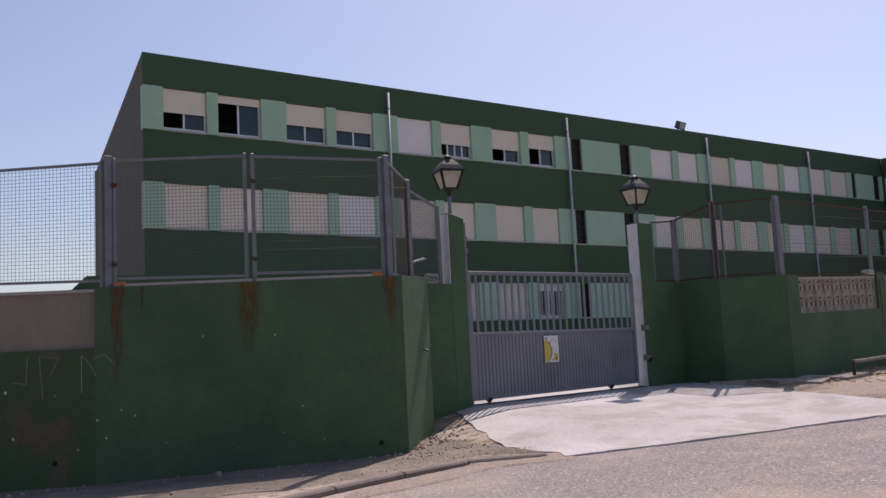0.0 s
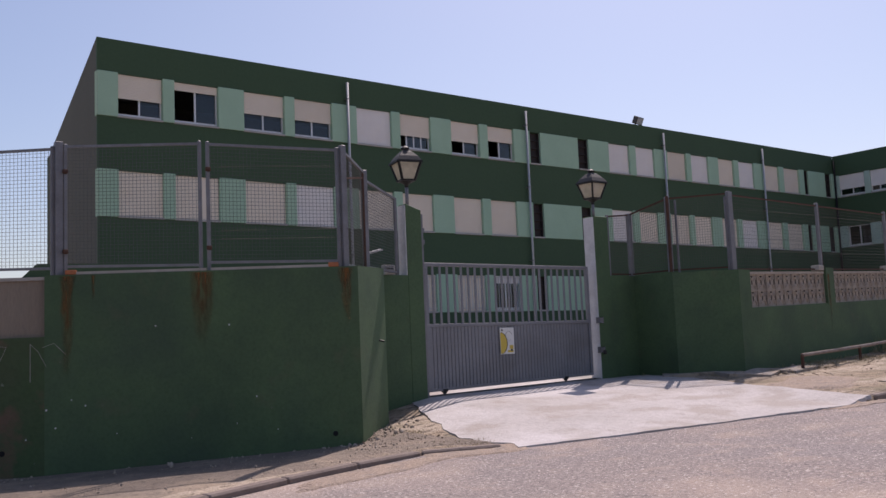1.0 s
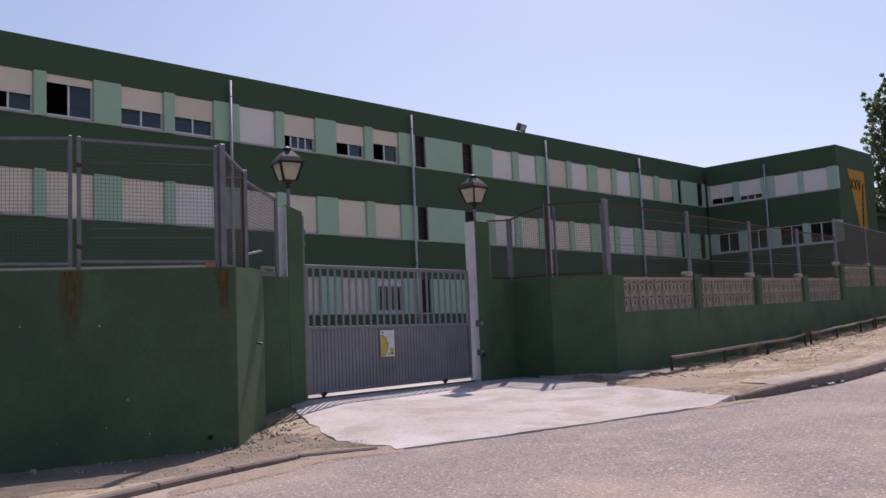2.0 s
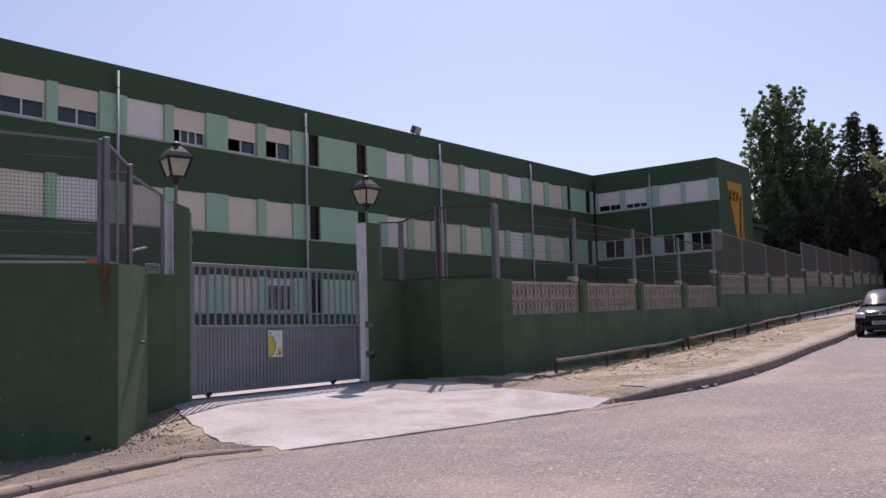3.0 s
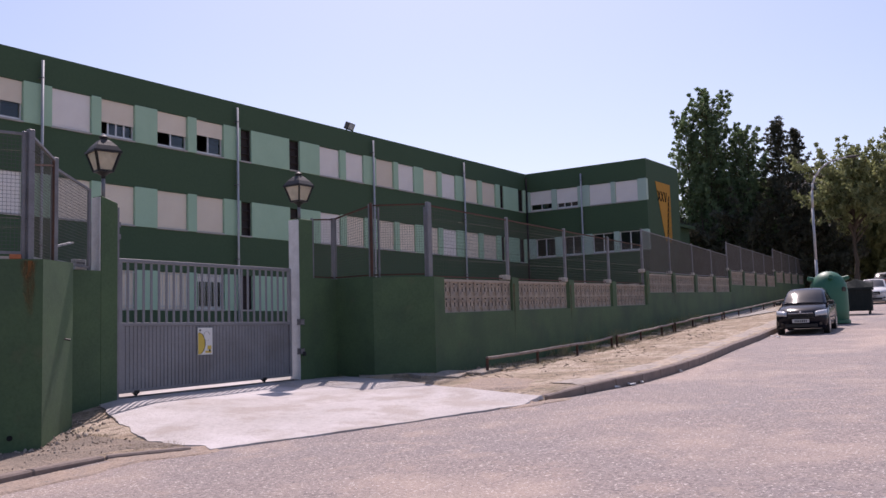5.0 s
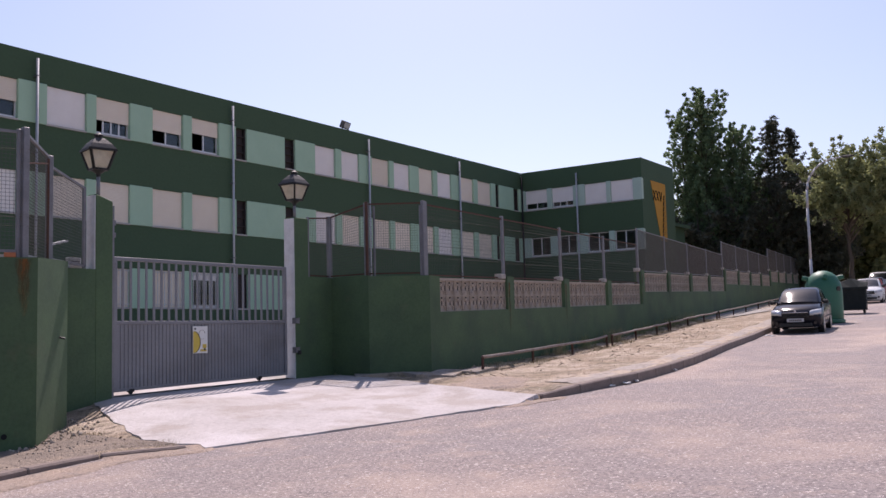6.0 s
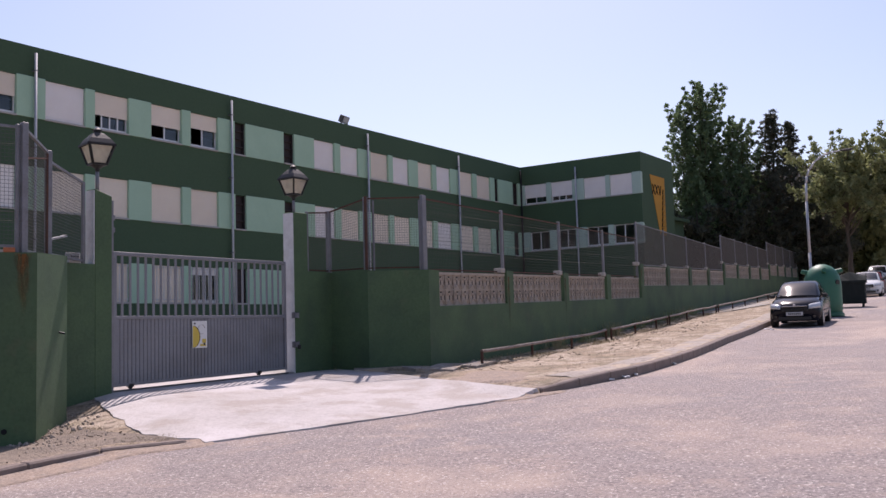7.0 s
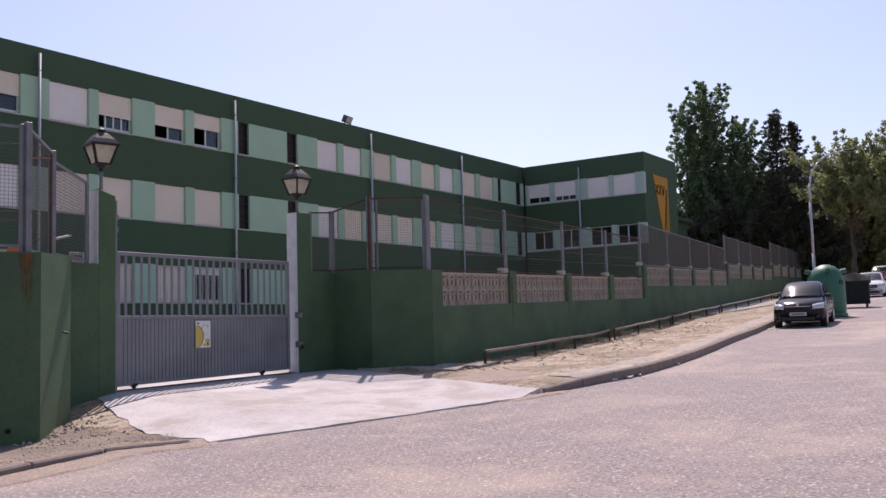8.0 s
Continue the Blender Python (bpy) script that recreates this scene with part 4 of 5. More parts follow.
hut = thing("garden_hut", (7.75, 23.6, -0.12), "low dark green hut behind the old wall", "hut", rz=-14)
part("wall", box(-1.7, -1.0, 0, 1.7, 1.2, 3.55), M_FACADE, hut)
part("roof", prism([(-1.95, -1.2), (1.95, -1.2), (1.95, 1.4), (-1.95, 1.4)], 3.552, 3.66), M_FACADE, hut)
part("roof_cap", loft(bmesh.new(), [[(-1.9 + 0.32 * i, -1.15, 3.66 + 0.32 * i), (1.9, -1.15, 3.66 + 0.32 * i), (1.9, 1.35, 3.66 + 0.32 * i), (-1.9 + 0.32 * i, 1.35, 3.66 + 0.32 * i)] for i in (0, 1)]), M_FACADE, hut)

flood = thing("floodlight", (38.3, 32.15, ROOF), "dark floodlight bracketed on the roof edge", "floodlight")
part("bracket", bar(bar(bmesh.new(), (-0.25, 0, -0.05), (-0.25, 0, 0.25), 0.05), (0.25, 0, -0.05), (0.25, 0, 0.25), 0.05), M_IRON, flood)
ob = part("lamp_head", box(-0.33, -0.12, -0.2, 0.33, 0.14, 0.2, 0.03), M_CASE, flood)
ob.matrix_local = pose(0, 0, 0.32, 25, 0, 10)
ob = part("lamp_glass", box(-0.27, -0.14, -0.15, 0.27, -0.122, 0.15), M_LENS, flood)
ob.matrix_local = pose(0, 0, 0.32, 25, 0, 10)


# ---- gate and its pillars ----
def gate_pillar(x0, x1, y0, y1, z0, z1, worn):
    ob = thing("gate_pillar", (x0, y0, z0), "green gate pillar with whitewashed side" + (" and worn top" if worn else ""), "pillar", "gate pillars")
    w, d, h = x1 - x0, y1 - y0, z1 - z0
    bm = box(0.004, 0, 0, w, d, h, 0.012)
    if worn:
        for v in bm.verts:
            if v.co.z > h - 0.05 and v.co.x > w * 0.5:
                v.co.z -= 0.09
    part("shaft", bm, M_WALL, ob)
    part("white_side", box(-0.012, 0.006, 0.0, 0.003, d - 0.004, h - 0.02, 0.003), M_WHITE, ob, "whitewashed flaking side")
    return ob


pil = gate_pillar(9.33, 9.66, 13.095, 13.33, 0.45, 4.03, True)
part("guide_channel", box(0.332, 0.02, 0.3, 0.37, 0.07, 3.42), M_GALV, pil)
for z in (2.4, 2.9, 3.1):
    part("hinge_lug", box(0.37, 0.02, z, 0.40, 0.07, z + 0.08), M_GALV, pil)
pil = gate_pillar(13.93, 14.34, 13.08, 13.36, 0.6, 4.05, False)
for z in (1.32, 0.74):
    part("lock_box", box(-0.05, 0.03, z, 0.06, 0.012 - 0.06, z + 0.10, 0.01), M_GALV, pil)
part("padlock", rod(bmesh.new(), (0.05, -0.06, 0.70), (0.05, -0.06, 0.78), 0.035, 10), M_IRON, pil)

GX0, GX1, GZ0, GZ1, GM = 9.74, 13.78, 0.86, 3.03, 1.95
gate = thing("sliding_gate", (GX0, 13.2, GZ0), "grey steel sliding gate, bars above ribbed sheet", "gate")
L, HT, MID = GX1 - GX0, GZ1 - GZ0, GM - GZ0


def foot(x):
    """The gate's lower edge rises with the drive."""
    return -0.04 + 0.085 * x / L


part("rail", prism([(0, -0.03), (L, -0.03), (L, 0.03), (0, 0.03)], [foot(0), foot(L), foot(L), foot(0)], [foot(0) + 0.05, foot(L) + 0.05, foot(L) + 0.05, foot(0) + 0.05]), M_GATE, gate)
for z in (MID - 0.03, HT - 0.05):
    part("rail", box(0, -0.03, z, L, 0.03, z + 0.06, 0.006), M_GATE, gate)
for x in (0.0, L - 0.06):
    part("stile", box(x, -0.032, foot(x), x + 0.06, 0.032, HT + 0.004), M_GATE, gate)
bm = box(-0.022, -0.012, 0, 0.022, 0.012, HT - MID - 0.075, 0.004)
first = None
n = 25
for i in range(1, n):
    if first is None:
        first = part("bar", bm, M_GATE, gate)
        ob = first
    else:
        ob = new("bar", first.data)
        ob.parent = gate
    ob.location = (0.03 + (L - 0.06) * i / n, 0, MID + 0.028)
bm = bmesh.new()
pitch, prof = 0.0785, []
k = int((L - 0.12) / pitch)
for i in range(k):
    x = 0.06 + i * pitch
    prof += [(x, 0.0), (x + 0.006, -0.010), (x + 0.066, -0.010), (x + 0.072, 0.0)]
prof.append((L - 0.06, 0.0))
va = [bm.verts.new((x, y, foot(x) + 0.05)) for x, y in prof]
vb = [bm.verts.new((x, y, MID - 0.03)) for x, y in prof]
vc = [bm.verts.new((x, 0.02, foot(x) + 0.05)) for x, y in prof]
vd = [bm.verts.new((x, 0.02, MID - 0.03)) for x, y in prof]
for i in range(len(prof) - 1):
    bm.faces.new((va[i], va[i + 1], vb[i + 1], vb[i]))
    bm.faces.new((vc[i], vc[i + 1], vd[i + 1], vd[i]))
part("ribbed_sheet", bm, M_GATE, gate, "vertical ribbed steel sheet")
part("cross_strap", box(0.06, -0.015, MID * 0.70, L - 0.06, -0.0125, MID * 0.70 + 0.02), M_GATE, gate)
for x in (0.35, L - 0.75):
    w = part("wheel", rod(bmesh.new(), (x, -0.02, foot(x) - 0.02), (x, 0.02, foot(x) - 0.02), 0.035, 14), M_IRON, gate)
    part("wheel_fork", box(x - 0.05, -0.034, foot(x) - 0.02, x + 0.05, 0.034, foot(x) + 0.03), M_IRON, gate)
part("ground_track", prism([(-0.05, -0.02), (L + 0.05, -0.02), (L + 0.05, 0.02), (-0.05, 0.02)], [-0.13, -0.05, -0.05, -0.13], [-0.095, -0.012, -0.012, -0.095]), M_GALV, gate)

sign = thing("notice_board", (11.38, 13.165, 1.40), "white notice with a yellow arc fixed to the gate", "sign")
part("board", box(0, -0.008, 0, 0.34, 0.006, 0.48, 0.003), M_PAPER, sign)
bm = bmesh.new()
cx, cz = -0.02, 0.20
ring = [(cx + r * math.cos(a) * 0.9, cz + r * math.sin(a)) for r, a in [(0.205, -1.3 + 0.2 * i) for i in range(14)]]
ring = [(max(0.004, x), max(0.01, z)) for x, z in ring]
vs = [bm.verts.new((x, -0.0105, z)) for x, z in [(0.004, 0.01)] + ring + [(0.004, 0.38)]]
bm.faces.new(vs)
part("yellow_shape", bm, M_YELLOW, sign)
bm = bmesh.new()
for (x, z), (x2, z2) in zip(ring, ring[1:]):
    if x > 0.01:
        bar(bm, (x, -0.012, z), (x2, -0.012, z2), 0.014, 0.004)
part("black_arc", bm, M_BLACK, sign)
bm = bmesh.new()
for i in range(12):
    a, b = 0.3 + i * 0.42, 0.3 + (i + 1) * 0.42
    bar(bm, (0.205 + 0.075 * math.cos(a), -0.011, 0.33 + 0.085 * math.sin(a)), (0.205 + 0.075 * math.cos(b), -0.011, 0.33 + 0.085 * math.sin(b)), 0.012, 0.003)
part("thin_ring", bm, M_SILL, sign)
part("yellow_block", bx(box(0.17, -0.0105, 0.03, 0.31, -0.009, 0.07), 0.22, -0.0105, 0.09, 0.31, -0.009, 0.16), M_YELLOW, sign)
part("mark", bx(box(0.03, -0.0105, 0.42, 0.07, -0.009, 0.45), 0.25, -0.011, 0.05, 0.29, -0.0095, 0.09), M_BLACK, sign)


def lantern(x, y, z0, z1, rz, lean):
    """A four-sided street lantern on a short pole: tapered glazed body, hood and finial."""
    ob = thing("lantern", (x, y, z0), "black iron lantern with opal panes on a pillar" + lean, "lantern", "gate lanterns", rz=rz)
    h = z1 - z0
    part("pole", rod(bmesh.new(), (0, 0, -0.05), (0, 0, h - 0.64), 0.03, 12), M_GALV, ob, "", True)
    b = h - 0.62
    part("base_cup", revolve(bmesh.new(), [(0.03, b - 0.10), (0.04, b - 0.05), (0.11, b), (0.13, b + 0.015)], 12), M_IRON, ob)
    lo, hi, z0b, z1b = 0.115, 0.205, b + 0.02, b + 0.33
    sides = ((-1, -1), (1, -1), (1, 1), (-1, 1))
    for i in range(4):
        (ax, ay), (bx_, by) = sides[i], sides[(i + 1) % 4]
        bm = bmesh.new()
        f = [bm.verts.new(p) for p in ((ax * lo * 0.97, ay * lo * 0.97, z0b), (bx_ * lo * 0.97, by * lo * 0.97, z0b), (bx_ * hi * 0.97, by * hi * 0.97, z1b), (ax * hi * 0.97, ay * hi * 0.97, z1b))]
        bm.faces.new(f)
        bmesh.ops.solidify(bm, geom=bm.faces[:], thickness=0.004)
        part("pane", bm, M_OPAL, ob, "cream opal pane")
        bm = bar(bmesh.new(), (ax * lo, ay * lo, z0b), (ax * hi, ay * hi, z1b), 0.036)
        part("corner_bar", bm, M_IRON, ob)
    for r, z, w, piece in ((lo, z0b, 0.03, "bottom_frame"), (hi + 0.012, z1b, 0.036, "top_frame")):
        bm = bmesh.new()
        for i in range(4):
            (ax, ay), (bx_, by) = sides[i], sides[(i + 1) % 4]
            bar(bm, (ax * r, ay * r, z), (bx_ * r, by * r, z), w)
        part(piece, bm, M_IRON, ob)
    bm = bmesh.new()
    prof = ((0.222, z1b + 0.015), (0.17, z1b + 0.10), (0.10, z1b + 0.18), (0.065, z1b + 0.21))
    rows = [[bm.verts.new((sx * r, sy * r, z)) for sx, sy in sides] for r, z in prof]
    for a, c in zip(rows, rows[1:]):
        for i in range(4):
            bm.faces.new((a[i], a[(i + 1) % 4], c[(i + 1) % 4], c[i]))
    bm.faces.new(rows[0])
    bm.faces.new(rows[-1])
    part("hood", bm, M_ZINC, ob, "dull zinc hood")
    part("finial", revolve(bmesh.new(), [(0.055, z1b + 0.19), (0.06, z1b + 0.24), (0.075, z1b + 0.245), (0.075, z1b + 0.265), (0.03, z1b + 0.29), (0.01, z1b + 0.31)], 12), M_IRON, ob)
    return ob


lantern(9.45, 13.2, 3.99, 5.05, -15, "")
lantern(14.07, 13.2, 4.04, 5.02, 0, " beside the fence")
# wall lamp seen through the fence, bracket arm and meter box
wl = thing("bracket_lamp", (14.95, 13.9, 2.84), "small dark lamp head on a short post", "lamp")
part("post", rod(bmesh.new(), (0, 0, 0), (0, 0, 0.42), 0.02, 8), M_GALV, wl)
part("head", revolve(bmesh.new(), [(0.05, 0.38), (0.12, 0.45), (0.13, 0.6), (0.08, 0.7), (0.02, 0.72)], 10), M_IRON, wl)
tagged(part("ground_post", box(14.93, 13.88, 0.8, 14.97, 13.92, 2.838), M_GALV), "thin steel support post behind the wall", "post")
arm = thing("steel_bracket", (8.56, 13.16, 2.80), "white perforated steel arm on a post", "bracket")
part("post", box(-0.02, -0.02, 0, 0.02, 0.02, 0.36), M_GALV, arm)
part("arm", bar(bmesh.new(), (0, 0, 0.36), (0.42, 0.2, 0.46), 0.07, 0.03), M_WHITE, arm)
mb = thing("meter_box", (8.97, 13.16, 2.812), "small pale box with slots on the wall top", "box")
part("case", box(-0.09, -0.04, 0, 0.12, 0.08, 0.17, 0.01), M_SILL, mb)
part("slot", bx(box(-0.06, -0.045, 0.06, 0.08, -0.0405, 0.075), -0.06, -0.045, 0.1, 0.08, -0.0405, 0.115), M_BLACK, mb)

# ---- low pipe rail on the verge ----
def pipe_rail(xs, label):
    """A low tube on short posts, bent between them; xs: where its posts stand."""
    def line(x):
        return street(x, -0.86 - 0.15 * min(1, max(0, (x - 28) / 10)))

    p0 = line(xs[0])
    ob = thing("pipe_rail", (p0.x, p0.y, height(p0.x, p0.y)), label, "railing", "verge rails")
    inv = ob.matrix_world.inverted()
    rings = []
    for a, b in zip(xs, xs[1:]):
        for i in range(9):
            x = a + (b - a) * i / 8
            p = line(x)
            z = height(p.x, p.y) + 0.30 + 0.018 * noise.noise((x * 0.9, 2, 5)) - 0.03 * math.sin(math.pi * i / 8) * abs(noise.noise((a * 3, 1, 8))) * 2
            rings.append([(p.x - 0.004 * math.cos(k * 0.7854), p.y + 0.034 * math.cos(k * 0.7854), z + 0.034 * math.sin(k * 0.7854)) for k in range(8)])
    o = part("rail", loft(bmesh.new(), [r for i, r in enumerate(rings) if i % 9 or not i]), M_TUBE, ob)
    o.matrix_parent_inverse = inv
    for x in xs:
        p = line(x)
        z = height(p.x, p.y)
        o = part("post", rod(bmesh.new(), (p.x, p.y, z - 0.1), (p.x + 0.02 * noise.noise((x, 4, 4)), p.y, z + 0.30), 0.032, 8), M_RUST, ob)
        o.matrix_parent_inverse = inv


pipe_rail((16.5, 19.3, 22.06, 25.04), "low weathered pipe rail, bent, on dry earth")
pipe_rail((25.55, 28.1, 30.6, 32.1), "low weathered pipe rail, bent, on dry earth")
pipe_rail((32.4, 35.0, 37.8, 40.5), "low weathered pipe rail, bent, on dry earth")
pipe_rail((41.0, 44.5, 48.0, 52.0, 56.0, 60.0), "low weathered pipe rail, bent, on dry earth")

# ---- street things up the road ----
BEND = [(0.0, 0.34), (0.25, 0.26), (0.6, 0.14), (1.0, 0.0), (3.5, 0.0), (3.99, -0.22)]
CAB_TOP = [(0.90, 0.965), (1.05, 1.05), (1.3, 1.195), (1.55, 1.325), (1.78, 1.415), (2.1, 1.465), (2.6, 1.475), (3.2, 1.44), (3.6, 1.33), (3.9, 1.02)]
CAB_WIDE = [(0.90, 0.70), (1.78, 0.585), (2.6, 0.575), (3.6, 0.56), (3.9, 0.62)]
CAB_BEND = [(0.90, 0.24), (1.78, 0.12), (2.3, 0.0), (3.3, 0.0), (3.9, -0.14)]


def car(at, rz, paint, label, cat="car", long=3.99, tall=1.5, wide=1.64):
    """A small rounded hatchback, nose towards local -x. Body, cabin, curved glass, lamps, grille, plate, mirrors, wheels."""
    ob = thing("car", at, label, cat, "parked cars", rz=rz)
    hw = wide / 2
    k = long / 3.99
    up = tall / 1.5

    def ring(x, w, zb, zs, zt, crown):
        half = [(w * 0.88, zb), (w * 0.97, zb + 0.10), (w, zb + 0.45 * (zs - zb)), (w * 0.995, zs - 0.08), (w * 0.95, zs), (w * 0.80, zt), (w * 0.45, zt + crown * 0.8), (0.0, zt + crown)]
        b = table(x, BEND)
        pts = [((x + b * (abs(y) / hw) ** 3) * k, y, z) for y, z in half]
        return pts + [(p[0], -p[1], p[2]) for p in reversed(pts[:-1])]

    stations = [(0.0, 0.70, 0.32, 0.50, 0.585, 0.0), (0.03, 0.77, 0.24, 0.58, 0.66, 0.01), (0.12, 0.80, 0.20, 0.66, 0.75, 0.02), (0.3, hw - 0.01, 0.19, 0.74, 0.83, 0.03), (0.6, hw, 0.19, 0.80, 0.90, 0.035), (1.0, hw, 0.19, 0.86, 0.955, 0.03), (1.7, hw, 0.19, 0.90, 0.97, 0.0), (2.7, hw, 0.19, 0.93, 0.98, 0.0), (3.5, hw, 0.20, 0.96, 1.0, 0.0), (3.85, hw - 0.03, 0.26, 0.96, 1.0, 0.0), (3.99, hw - 0.12, 0.40, 0.92, 0.97, 0.0)]
    part("body", loft(bmesh.new(), [ring(*r) for r in stations]), paint, ob, "", True)

    def top(xc, f, proud=0.0):
        """A point of the cabin's upper skin; f runs across it from -1 to 1."""
        y = f * table(xc, CAB_WIDE)
        drop = 0.045 * max(0.0, abs(f) - 0.85) / 0.15
        return ((xc + table(xc, CAB_BEND) * (y / 0.7) ** 2 - proud * 0.5) * k, y, (table(xc, CAB_TOP) + 0.03 * (1 - f * f) - drop + proud) * up)

    def hoop(xc):
        mid = [top(xc, f) for f in (-1, -0.93, -0.85, -0.5, 0, 0.5, 0.85, 0.93, 1)]
        side = lambda f, p: (p[0], f * 0.745, 0.93)
        return [side(-1, mid[0])] + mid + [side(1, mid[-1])]

    part("cabin", loft(bmesh.new(), [hoop(x) for x, _ in CAB_TOP]), paint, ob, "", True)
    bm = bmesh.new()
    xs = [0.95 + 0.78 * i / 7 for i in range(8)]
    loft(bm, [[top(x, f, 0.014) for f in (-0.88, -0.66, -0.44, -0.22, 0, 0.22, 0.44, 0.66, 0.88)] for x in xs], False)
    part("windscreen", bm, M_CARGLASS, ob, "dark curved windscreen", True)
    part("rear_window", loft(bmesh.new(), [[top(x, f, 0.012) for f in (-0.8, -0.4, 0, 0.4, 0.8)] for x in (3.64, 3.72, 3.82)], False), M_CARGLASS, ob, "", True)
    for s in (-1, 1):
        for outline in (((1.40, 0.97), (2.42, 0.985), (2.42, 1.37), (2.0, 1.355), (1.72, 1.25)), ((2.52, 0.985), (3.25, 1.02), (3.36, 1.24), (3.1, 1.34), (2.52, 1.37))):
            bm = bmesh.new()
            ring_ = []
            for x, z in outline:
                zt = table(x, CAB_TOP) - 0.045
                y = 0.745 + (table(x, CAB_WIDE) - 0.745) * min(1.0, (z - 0.93) / (zt - 0.93))
                ring_.append(bm.verts.new((x * k, s * (y + 0.012), z * up)))
            bm.faces.new(ring_)
            bmesh.ops.solidify(bm, geom=bm.faces[:], thickness=0.005)
            part("side_window", bm, M_CARGLASS, ob, "dark tinted window")
        part("sill_strip", box(1.1 * k, s * (hw + 0.002) - 0.012, 0.50, 3.0 * k, s * (hw + 0.002) + 0.012, 0.54, 0.005), M_BLACK, ob)
    for s in (-1, 1):
        bm = box(1.28 * k, s * (hw + 0.02) - 0.09, 0.95, 1.40 * k, s * (hw + 0.02) + 0.09, 1.08, 0.03)
        part("wing_mirror", bm, M_BLACK, ob)
        bm = bmesh.new()
        rows_ = []
        for f in (0.0, 0.25, 0.5, 0.75, 1.0):
            y = 0.44 + 0.345 * f
            x = 0.02 + 0.33 * (y / hw) ** 3
            rows_.append([(x * k, s * y, 0.60 + 0.03 * f), ((x - 0.012) * k, s * y, 0.66 + 0.04 * f), ((x + 0.05) * k, s * y, 0.735 + 0.045 * f), ((x + 0.16) * k, s * y * 0.985, 0.775 + 0.03 * f), ((x + 0.2) * k, s * y * 0.97, 0.60)])
        loft(bm, rows_)
        part("headlight", bm, M_LENS, ob, "clear glass headlight", True)
        part("fog_lamp", rod(bmesh.new(), (0.10, s * 0.6, 0.36), (0.3, s * 0.6, 0.36), 0.05, 12), M_CARGLASS, ob)
        part("door_handle", box(2.15 * k, s * hw * 0.985 - 0.02, 0.80, 2.33 * k, s * hw * 0.985 + 0.02, 0.83), paint, ob)
    bm = bmesh.new()
    for i in range(6):
        bx(bm, 0.0, -0.36, 0.555 + i * 0.022, 0.06, 0.36, 0.565 + i * 0.022)
    bx(bm, 0.03, -0.40, 0.54, 0.10, 0.40, 0.69)
    grille = part("grille", bm, M_BLACK, ob)
    part("grille_trim", box(-0.01, -0.40, 0.69, 0.07, 0.40, 0.715, 0.006), M_CHROME, grille, "chrome strip")
    part("badge", rod(bmesh.new(), (0.0, 0, 0.73), (0.06, 0, 0.74), 0.04, 14), M_CHROME, ob)
    part("air_intake", box(0.02, -0.5, 0.25, 0.10, 0.5, 0.36, 0.01), M_BLACK, ob)
    pl = part("number_plate", box(-0.025, -0.26, 0.40, 0.03, 0.26, 0.515, 0.004), M_PLATE, ob)
    bm = bmesh.new()
    for i in range(7):
        bx(bm, -0.0285, -0.19 + i * 0.057, 0.425, -0.0255, -0.155 + i * 0.057, 0.49)
    part("plate_bar", bm, M_BLACK, pl)
    bm = bmesh.new()
    for s in (-0.35, 0.15):
        bar(bm, (1.02 * k, s, 1.0), (1.12 * k, s + 0.48, 1.055), 0.02, 0.015)
    part("wiper", bm, M_BLACK, ob)
    for x in (0.76, 3.22):
        for s in (-1, 1):
            y0, y1 = s * (hw - 0.20), s * (hw - 0.005)
            w = part("wheel", rod(bmesh.new(), (x * k, y0, 0.30), (x * k, y1, 0.30), 0.30, 24), M_TYRE, ob, "black tyre")
            part("rim", rod(bmesh.new(), (x * k, y1 - s * 0.01, 0.30), (x * k, y1 + s * 0.008, 0.30), 0.19, 16), M_RIM, w)
            part("wheel_arch", rod(bmesh.new(), (x * k, y1 - s * 0.10, 0.32), (x * k, y1 + s * 0.002, 0.32), 0.345, 24), M_BLACK, ob)
    return ob


CAR_AT = (32.1, 8.0)
car((*CAR_AT, 1.315), 7.5, M_CARPAINT, "dark blue hatchback parked by the kerb, sun on windscreen").rotation_euler.y = radians(-2.6)
for x, y, m, lab, t in ((57.2, 10.35, M_WHITECAR, "white parked car up the street", 1.5), (62.5, 11.1, M_REDCAR, "dull red parked car up the street", 1.45), (68.0, 11.9, M_SILVERCAR, "silver parked car up the street", 1.5), (74, 12.6, M_WHITECAR, "white parked van-like car up the street", 1.85), (82, 13.4, M_CARPAINT, "dark parked car far up the street", 1.7)):
    car((x, y, table(x, ROAD_Z)), 7.5, m, lab, "car", 3.99, t)

# bottle bank
igloo = thing("bottle_bank", (38.3, 8.45, 1.66), "dark green domed bottle recycling container at kerb", "recycling container")
part("shell", revolve(bmesh.new(), [(0.60, 0.0), (0.66, 0.04), (0.68, 0.5), (0.68, 1.2), (0.64, 1.5), (0.52, 1.76), (0.34, 1.92), (0.14, 2.00), (0.02, 2.01)], 28), M_GREENBIN, igloo, "", True)
for a in (20, 110, 200, 290):
    c, s = math.cos(radians(a)), math.sin(radians(a))
    part("lifting_lug", rod(bmesh.new(), (c * 0.45, s * 0.45, 1.68), (c * 0.74, s * 0.74, 1.76), 0.10, 10, 0.08), M_GREENBIN, igloo)
for a in (155, 245):
    c, s = math.cos(radians(a)), math.sin(radians(a))
    part("bottle_hole", rod(bmesh.new(), (c * 0.62, s * 0.62, 1.28), (c * 0.685, s * 0.685, 1.27), 0.11, 14), M_BLACK, igloo)
part("base_ring", revolve(bmesh.new(), [(0.70, 0.0), (0.72, 0.02), (0.72, 0.12), (0.69, 0.14)], 28), M_GREENBIN, igloo)

